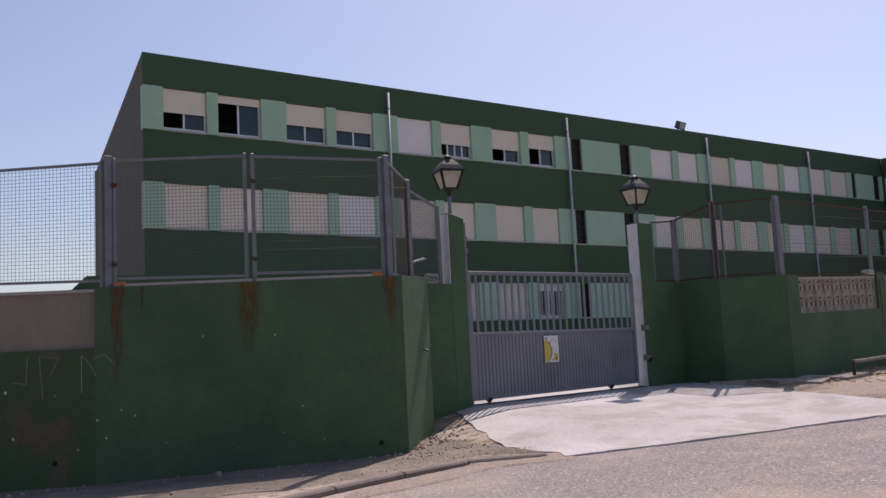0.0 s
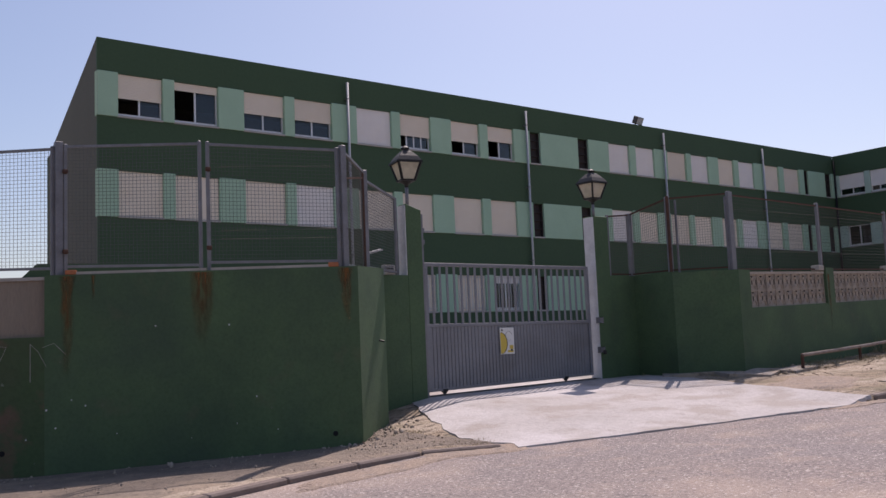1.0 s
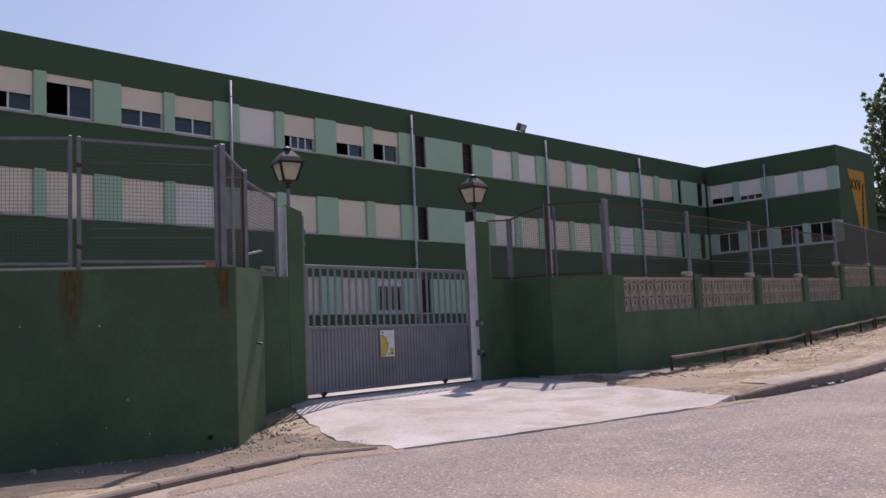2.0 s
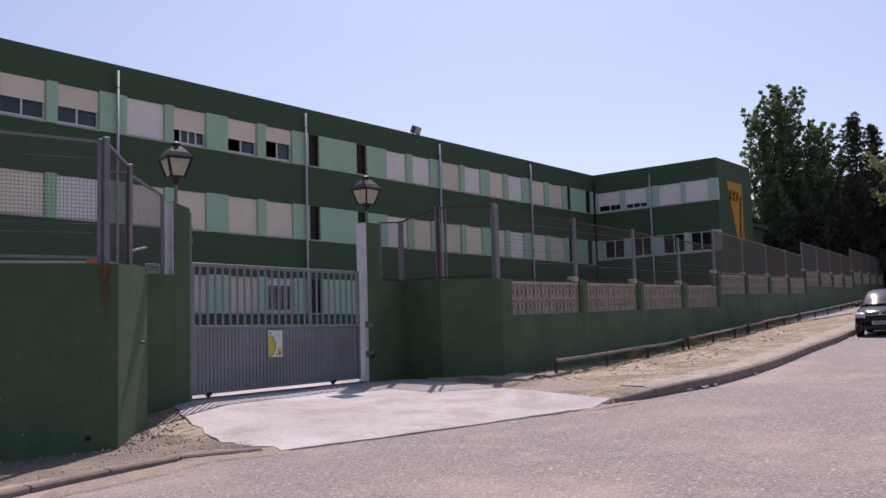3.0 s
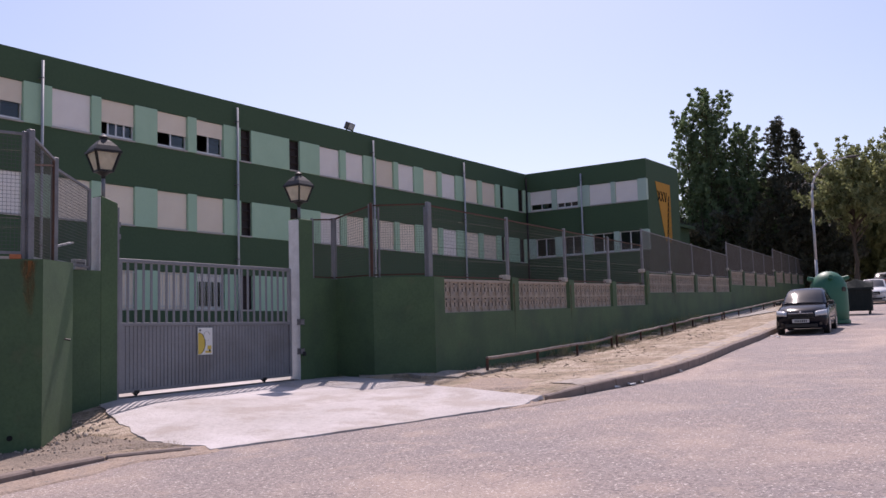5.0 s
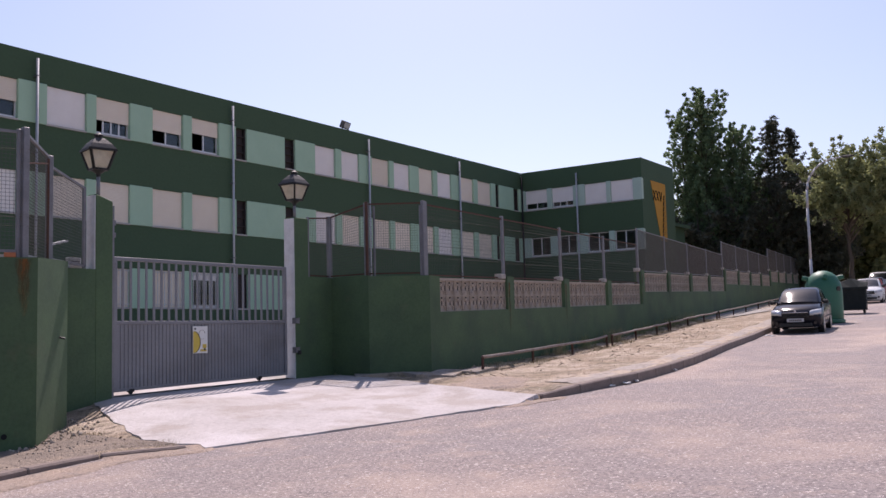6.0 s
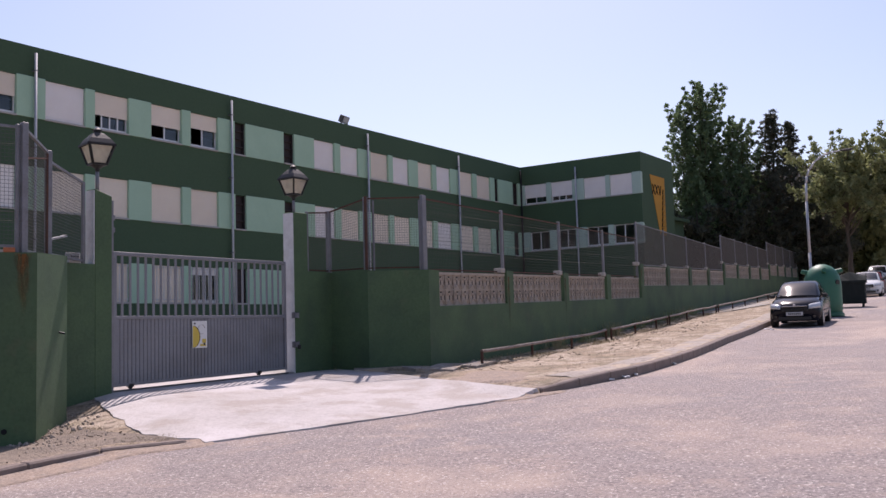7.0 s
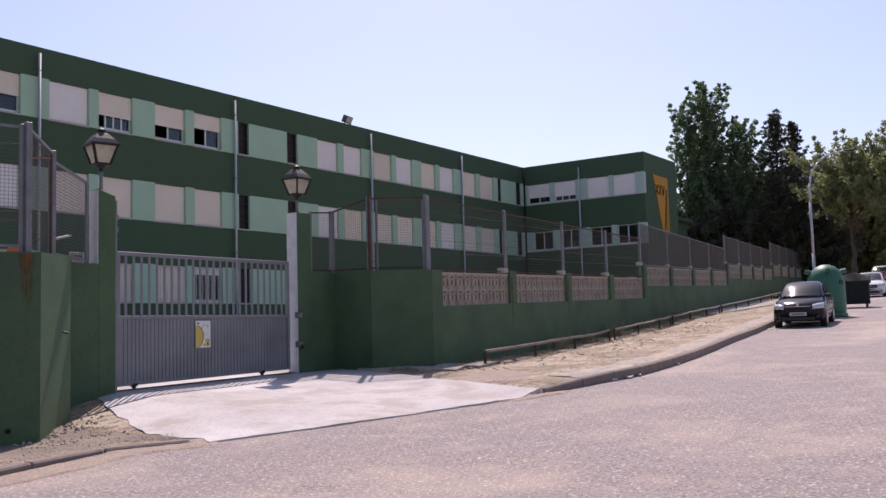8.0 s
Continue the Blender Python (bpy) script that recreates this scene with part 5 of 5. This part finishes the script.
bin_ = thing("rubbish_container", (45.4, 8.85, 2.05), "dark grey wheeled rubbish container with open lid", "rubbish container", rz=7.5)
part("tub", prism([(-0.45, -0.62), (0.5, -0.62), (0.5, 0.62), (-0.45, 0.62)], 0.16, 1.12), M_GREYBIN, bin_)
for i in range(5):
    y = -0.5 + i * 0.25
    part("rib", box(-0.485, y - 0.03, 0.2, -0.452, y + 0.03, 1.05), M_GREYBIN, bin_)
part("rim", box(-0.52, -0.68, 1.08, -0.44, 0.68, 1.18), M_GREYBIN, bin_)
part("rim", box(0.48, -0.68, 1.08, 0.56, 0.68, 1.18), M_GREYBIN, bin_)
part("end_panel", prism([(-0.5, -0.67), (0.5, -0.67), (0.5, -0.63), (-0.5, -0.63)], 1.1, [1.18, 1.5, 1.5, 1.18]), M_GREYBIN, bin_)
part("end_panel", box(-0.5, 0.63, 1.1, 0.5, 0.67, 1.2), M_GREYBIN, bin_)
bm = bmesh.new()
loft(bm, [[(-0.5, y, 1.18), (-0.1, y, 1.58 - abs(y) * 0.42), (0.5, y, 1.6 - abs(y) * 0.3), (0.5, y, 1.55 - abs(y) * 0.3), (-0.1, y, 1.52 - abs(y) * 0.42), (-0.48, y, 1.13)] for y in (-0.68, -0.35, 0, 0.35, 0.68)])
part("lid", bm, M_GREYBIN, bin_, "half-raised lid")
for x in (-0.35, 0.4):
    for y in (-0.5, 0.5):
        part("wheel", rod(bmesh.new(), (x, y - 0.03, 0.08), (x, y + 0.03, 0.08), 0.08, 12), M_TYRE, bin_)

# street lamp: tapered mast with a curved arm
lampz = height(53.6, 12.4)
mast = thing("street_lamp", (53.6, 12.4, lampz), "tall grey curved-arm street lamp", "street lamp")
bm = bmesh.new()
pts = [(0, 0, 0), (0, 0, 2.5), (0, 0, 5.3), (0.02, -0.03, 6.3)] + [(0.02, -1.6 + 1.55 * math.cos(a), 6.3 + 1.55 * math.sin(a)) for a in (0.25, 0.5, 0.8, 1.1, 1.4, 1.57)]
pts.append((0.02, -1.95, 7.88))
for i, (a, b) in enumerate(zip(pts, pts[1:])):
    r = 0.08 - 0.005 * i
    rod(bm, a, b, r, 10, r - 0.005)
part("mast", bm, M_PIPE, mast, "", True)
part("lamp_head", loft(bmesh.new(), [[(0.02 + w * math.cos(a), y, 7.88 + h * math.sin(a)) for a in (0, 1.05, 2.09, 3.14, 4.19, 5.24)] for y, w, h in ((-1.9, 0.05, 0.05), (-2.1, 0.12, 0.08), (-2.4, 0.12, 0.08), (-2.55, 0.05, 0.03))]), M_ZINC, mast)


# ---- trees ----
def tree(name, at, label, habit, tall, wide, limbs, per, size, leaf, material, seed, trunk=0.22, bare=0.1):
    """Tapered trunk, limbs and a crown of small leaves set in clumps along the limbs.
    habit: upright (steep plumes), spread (open, forked limbs), bough (level whorls, tips turned up) or bush (a dense mass)."""
    rnd = random.Random(seed)
    ob = thing(name, at, label, "tree")
    wood, skin = [], []

    def stick(p, q, r0, r1, n):
        """A tapered piece of stem or limb."""
        d = (q - p).normalized()
        u = d.orthogonal().normalized()
        v = d.cross(u)
        k = len(wood)
        for c, r in ((p, r0), (q, r1)):
            wood.extend(c + (u * math.cos(6.28319 * i / n) + v * math.sin(6.28319 * i / n)) * r for i in range(n))
        skin.extend((k + i, k + (i + 1) % n, k + n + (i + 1) % n, k + n + i) for i in range(n))

    last = Vector((0, 0, -0.3))
    stem = []
    for i in range(9):
        f = (i + 1) / 9
        nxt = Vector((rnd.uniform(-0.12, 0.12), rnd.uniform(-0.12, 0.12), tall * (0.95 if habit != "spread" else 0.6) * f))
        stick(last, nxt, trunk * (1.05 - i / 9), trunk * (1.05 - f), 8)
        last = nxt
        stem.append(nxt)
    clumps = []

    def limb(p, d, length, r, lift, tip, start=0.15):
        """One limb: a bent rod with clumps that shrink towards its tip."""
        steps = max(3, int(length / 0.5))
        for i in range(steps):
            f = (i + 1) / steps
            d = (d + Vector((rnd.gauss(0, 0.10), rnd.gauss(0, 0.10), lift + rnd.gauss(0, 0.06)))).normalized()
            q = p + d * (length / steps)
            if i < steps - 1:
                stick(p, q, r * (1.05 - f) + 0.012, r * (1.0 - f) + 0.01, 5)
            if f > start:
                clumps.append((q + Vector((rnd.gauss(0, 0.1), rnd.gauss(0, 0.1), rnd.gauss(0, 0.1))), tip * (1.25 - 0.75 * f) * rnd.uniform(0.7, 1.25)))
            p = q
        return p, d

    for i in range(limbs):
        g = (i + rnd.random()) / limbs
        a = i * 2.39996 + rnd.uniform(-0.5, 0.5)
        out = Vector((math.cos(a), math.sin(a), 0))
        if habit == "upright":
            h = tall * (bare + (0.92 - bare) * g)
            p = Vector((0, 0, h)) + out * 0.1
            reach = wide * (1 - 0.55 * g) * rnd.uniform(0.5, 1.1)
            limb(p, (out * 0.8 + Vector((0, 0, 0.65))).normalized(), max(0.9, min(reach * 2.1, (tall - h) * 1.05)), trunk * 0.3 * (1 - 0.6 * g), 0.14, 0.60 - 0.22 * g, 0.05)
        elif habit == "bough":
            h = tall * (bare + (0.98 - bare) * g)
            reach = wide * (1 - g) ** 0.85 * rnd.uniform(0.6, 1.15) + 0.25
            limb(Vector((0, 0, h)), (out + Vector((0, 0, 0.05 + 0.35 * g))).normalized(), reach, trunk * 0.2 * (1 - 0.7 * g), 0.05, 0.34 - 0.12 * g, 0.05)
        elif habit == "spread":
            h = tall * rnd.uniform(bare, 0.58)
            q, d = limb(Vector((0, 0, h)), (out * rnd.uniform(0.5, 1.1) + Vector((0, 0, 0.8))).normalized(), wide * rnd.uniform(0.45, 0.75), trunk * 0.4, 0.05, 0.42, 0.55)
            for b in range(4):
                e = Vector((rnd.gauss(0, 0.75), rnd.gauss(0, 0.75), rnd.gauss(0.1, 0.5)))
                limb(q, (d + e).normalized(), wide * rnd.uniform(0.3, 0.70), trunk * 0.16, 0.03, 0.44, 0.2)
        else:
            h = tall * rnd.uniform(bare, 0.75)
            limb(Vector((0, 0, h)), (out + Vector((0, 0, rnd.uniform(0.0, 0.9)))).normalized(), wide * rnd.uniform(0.5, 1.05), trunk * 0.2, 0.06, 0.75, 0.1)
    if habit in ("upright", "bough"):
        for p in stem[4:]:
            clumps.append((p, 0.4))
        limb(stem[-1], Vector((0, 0, 1)), tall * 0.05, 0.04, 0.0, 0.28, 0.0)
    me = bpy.data.meshes.new("trunk")
    me.from_pydata(wood, [], skin)
    me.materials.append(M_BARK)
    new("trunk", me).parent = ob
    verts, faces = [], []
    flat = 0.45 if habit == "bough" else 0.85
    for c, r in clumps:
        for j in range(per):
            d = Vector((rnd.gauss(0, 1), rnd.gauss(0, 1), rnd.gauss(0, flat))).normalized() * r * rnd.uniform(0.25, 1.1)
            p = c + d
            n = len(verts)
            u = Vector((rnd.gauss(0, 1), rnd.gauss(0, 1), rnd.gauss(0, 1))).normalized()
            v = u.cross(Vector((rnd.gauss(0, 1), rnd.gauss(0, 1), rnd.gauss(0, 1)))).normalized()
            w = size * rnd.uniform(0.6, 1.3)
            verts += [p - u * w, p + v * w * leaf, p + u * w, p - v * w * leaf]
            faces.append((n, n + 1, n + 2, n + 3))
    me = bpy.data.meshes.new("crown")
    me.from_pydata(verts, [], faces)
    me.materials.append(material)
    cr = new("crown", me)
    cr.parent = ob
    return ob


def stand(x, y):
    return (x, y, height(x, y) - 0.1)


tree("poplar_tree", stand(80.6, 26.9), "tall upright leafy poplar behind the school", "upright", 18.6, 3.0, 120, 34, 0.14, 0.6, M_LEAF, 11, 0.3, 0.06)
tree("poplar_tree", stand(81.4, 24.4), "shorter leafy poplar beside the tall one", "upright", 15.2, 2.8, 90, 34, 0.14, 0.6, M_LEAF, 12, 0.25, 0.06)
tree("poplar_tree", stand(79.9, 28.7), "slender poplar stem at the row's edge", "upright", 17.2, 2.0, 74, 30, 0.14, 0.6, M_LEAF, 13, 0.2, 0.1)
tree("conifer_tree", stand(82.2, 21.6), "dark pointed conifer in front of the street trees", "bough", 15.4, 5.2, 250, 20, 0.18, 0.24, M_LEAF_DARK, 21, 0.28, 0.03)
tree("conifer_tree", stand(84.0, 20.6), "second dark conifer tip close behind", "bough", 14.6, 4.2, 170, 20, 0.18, 0.24, M_LEAF_DARK, 26, 0.24, 0.05)
for i, (x, y, h, w, n, lab) in enumerate(((79.5, 24.0, 8.8, 3.4, 60, "dark bushy conifer below the poplars"), (78.5, 27.2, 8.2, 3.0, 50, "dark dense conifer by the annex"), (84.5, 18.6, 9.6, 3.6, 60, "dark spreading conifer behind the street lamp"), (86.0, 30.0, 9.0, 4.2, 50, "dark conifer far behind the poplars"))):
    tree("conifer_tree", stand(x, y), lab, "bush", h, w, n, 34, 0.20, 0.3, M_LEAF_DARK, 22 + i, 0.25, 0.03)
for i, (x, y, h, w, n) in enumerate(((75.0, 14.5, 13.6, 4.2, 36), (78.5, 10.6, 13.6, 4.6, 36), (88.0, 17.0, 12.5, 4.6, 30), (95, 9.5, 11.5, 4.6, 22), (86, 7.6, 11.0, 4.4, 24))):
    tree("street_tree", stand(x, y), "broad olive-green street tree with open crown", "spread", h, w, n, 36, 0.125, 0.6, M_LEAF_OLIVE, 31 + i, 0.2, 0.30)
for i, (x, y, w) in enumerate(((100, 23, 6.0), (99, 17.3, 6.0), (104, 13, 6.5), (98, 30, 7.0), (112, 5, 7.0), (118, 20, 8.0))):
    tree("far_tree", stand(x, y), "dense far roadside tree closing the street", "bush", 8.5, w, 60, 34, 0.30, 0.6, M_LEAF_OLIVE, 51 + i, 0.3, 0.0)

house = thing("apartment_block", (125, 34, 4), "pale distant apartment block above the trees", "apartment building")
part("wall", box(-6, -9, 0, 6, 9, 15.5), M_HOUSE, house)
part("roof", box(-6.3, -9.3, 15.502, 6.3, 9.3, 16.0), M_SILL, house)
for i in range(4):
    for j in range(5):
        part("window", box(-6.06, -7.5 + i * 4, 2 + j * 2.8, -6.002, -5.9 + i * 4, 3.5 + j * 2.8), M_CARGLASS, house)

# ---- verge clutter ----
random.seed(15)
bm = bmesh.new()


def stones(n, box_, r0, r1):
    for i in range(n):
        x = random.uniform(box_[0], box_[1])
        s = random.uniform(box_[2], box_[3])
        k, w = table(x, KERB_Y), table(x, WALL_Y)
        y = k + 0.12 + (w - k - 0.15) * s
        r = random.uniform(r0, r1) * random.uniform(0.4, 1)
        m = Matrix.Translation((x, y, height(x, y) + (0.035 if x < 7.9 else rough(x, y, 0.025, 1.3)) + r * 0.12)) @ Euler((random.random() * 3, random.random() * 3, random.random() * 3)).to_matrix().to_4x4() @ Matrix.Diagonal((1, random.uniform(0.5, 1), random.uniform(0.35, 0.7), 1))
        bmesh.ops.create_icosphere(bm, subdivisions=1, radius=r, matrix=m)


stones(40, (6.6, 7.8, 0.4, 1.0), 0.010, 0.032)
stones(34, (6.8, 8.0, 0.85, 1.0), 0.015, 0.05)
stones(40, (7.7, 8.6, 0.75, 1.0), 0.02, 0.05)
stones(200, (1.5, 7.6, 0.0, 1.0), 0.006, 0.022)
stones(45, (1.5, 7.2, 0.8, 1.0), 0.015, 0.045)
tagged(part("rubble", bm, M_STONE), "scattered small stones and rubble by the old wall", "stones", kind="stuff")
bm = bmesh.new()
stones(300, (15.0, 36, 0.12, 1.0), 0.010, 0.03)
stones(160, (15.5, 30, 0.85, 1.0), 0.02, 0.06)
stones(60, (15.2, 18.0, 0.75, 1.0), 0.03, 0.09)
tagged(part("clods", bm, M_DIRT), "lumps of dry earth on the verge", "earth", kind="stuff")
bm = bmesh.new()
stones(90, (15.3, 30, 0.2, 0.95), 0.012, 0.04)
stones(30, (7.2, 8.2, 0.75, 1.0), 0.015, 0.045)
tagged(part("rubble", bm, M_STONE), "scattered small stones and rubble on the earth", "stones", kind="stuff")


def twigs(n, area, seed):
    """Short dead sticks and dry leaf bits strewn over the verge."""
    rnd = random.Random(seed)
    bm = bmesh.new()
    for i in range(n):
        x = rnd.uniform(area[0], area[1])
        k, w = table(x, KERB_Y), table(x, WALL_Y)
        y = k + 0.2 + (w - k - 0.3) * rnd.uniform(area[2], area[3])
        if noise.noise((x * 0.8, y * 0.8, 9)) < -0.1:
            continue
        a, h = rnd.uniform(0, 6.283), rnd.uniform(0.03, 0.16)
        z = height(x, y) + 0.018 + rough(x, y, 0.025, 1.3)
        bar(bm, (x, y, z), (x + h * math.cos(a), y + h * math.sin(a), z + rnd.uniform(0, 0.05)), rnd.uniform(0.008, 0.02), 0.01)
    tagged(part("twigs", bm, M_TWIG), "dead twigs and dry bits on the sand", "twigs", kind="stuff")


twigs(170, (15.0, 36, 0.35, 1.0), 8)
twigs(40, (6.6, 8.0, 0.4, 1.0), 9)


def tufts(name, n, area, tall, seed, material, label):
    rnd = random.Random(seed)
    verts, faces = [], []
    for i in range(n):
        x = rnd.uniform(area[0], area[1])
        s = rnd.uniform(area[2], area[3])
        k, w = table(x, KERB_Y), table(x, WALL_Y)
        y = k + 0.1 + (w - k - 0.15) * s
        if noise.noise((x * 0.9, y * 0.9, 3)) < -0.05:
            continue
        z = height(x, y)
        for j in range(9):
            a = rnd.uniform(0, 6.283)
            h = tall * rnd.uniform(0.4, 1.2)
            px, py = x + rnd.gauss(0, 0.06), y + rnd.gauss(0, 0.06)
            c, d = math.cos(a) * 0.006, math.sin(a) * 0.006
            k0 = len(verts)
            verts += [(px - c, py - d, z), (px + c, py + d, z), (px + rnd.gauss(0, h * 0.4), py + rnd.gauss(0, h * 0.4), z + h)]
            faces.append((k0, k0 + 1, k0 + 2))
    me = bpy.data.meshes.new(name)
    me.from_pydata(verts, [], faces)
    me.materials.append(material)
    tagged(new(name, me), label, "grass", kind="stuff")


tufts("dry_grass", 700, (14.6, 40, 0.72, 1.0), 0.09, 3, M_DRY, "sparse dry yellow grass on the sandy verge")
tufts("dry_grass", 130, (7.5, 8.0, 0.15, 0.75), 0.05, 4, M_DRY, "dry weeds at the edge of the drive")
tufts("weeds", 160, (22, 40, 0.9, 1.0), 0.45, 5, M_LEAF_OLIVE, "thin weeds growing along the wall's foot")
tufts("dry_bush", 26, (26.6, 28.2, 0.86, 0.95), 0.42, 6, M_DRY, "dead grey-yellow bush by the low rail")
tufts("dry_bush", 22, (36.5, 38.5, 0.86, 0.96), 0.5, 7, M_DRY, "dead grey-yellow bush at the wall's foot")
tufts("dry_bush", 18, (21.5, 23.0, 0.9, 0.98), 0.35, 8, M_DRY, "dead grey-yellow bush at the wall's foot")
for x, y, s in ((15.9, 6.93, 0.09), (16.3, 6.90, 0.06), (15.4, 6.98, 0.05), (18.6, 7.05, 0.06), (31.4, 8.7, 0.12), (31.0, 8.45, 0.07)):
    ob = part("litter", prism([(-s, -s * 0.5), (s, -s * 0.4), (s * 0.8, s * 0.6), (-s * 0.7, s * 0.5)], 0, [0.01, 0.03, 0.02, 0.035]), M_LITTER)
    ob.matrix_world = pose(x, y, table(x, ROAD_Z) + 0.02, 0, 0, x * 90)
    tagged(ob, "crumpled white litter in the gutter", "litter", "gutter litter")

# ---- kerb stones, laid one by one ----
def stone_mesh(name, w, d, h):
    bm = box(0, 0, -0.25, w, d, h, 0.022)
    me = bpy.data.meshes.new(name)
    bm.to_mesh(me)
    bm.free()
    me.materials.append(M_KERB)
    return me


STONE = stone_mesh("kerb_stone", 1.0, 0.17, 0.0)
for xa, xb, lab in ((-6.0, 7.0, "low worn kerb of grey stones, half buried"), (13.45, 72.0, "grey stone kerb along the sandy verge")):
    kerb = tagged(new("kerb"), lab, "kerb", kind="structure")
    x = xa
    while x < xb:
        dx = 1.0
        y, y2 = table(x, KERB_Y), table(x + dx, KERB_Y)
        f = 1 / math.hypot(1, (y2 - y) / dx)
        x2 = x + f
        y2 = table(x2, KERB_Y)
        z, z2 = (table(v, ROAD_Z) + max(0.03, table(v, KERB_H)) + 0.012 for v in (x, x2))
        ob = new("kerb_stone", STONE)
        ob.parent = kerb
        ob.matrix_world = pose(x, y - 0.06, z, 0, -math.degrees(math.atan2(z2 - z, f)), math.degrees(math.atan2(y2 - y, x2 - x)))
        x = x2
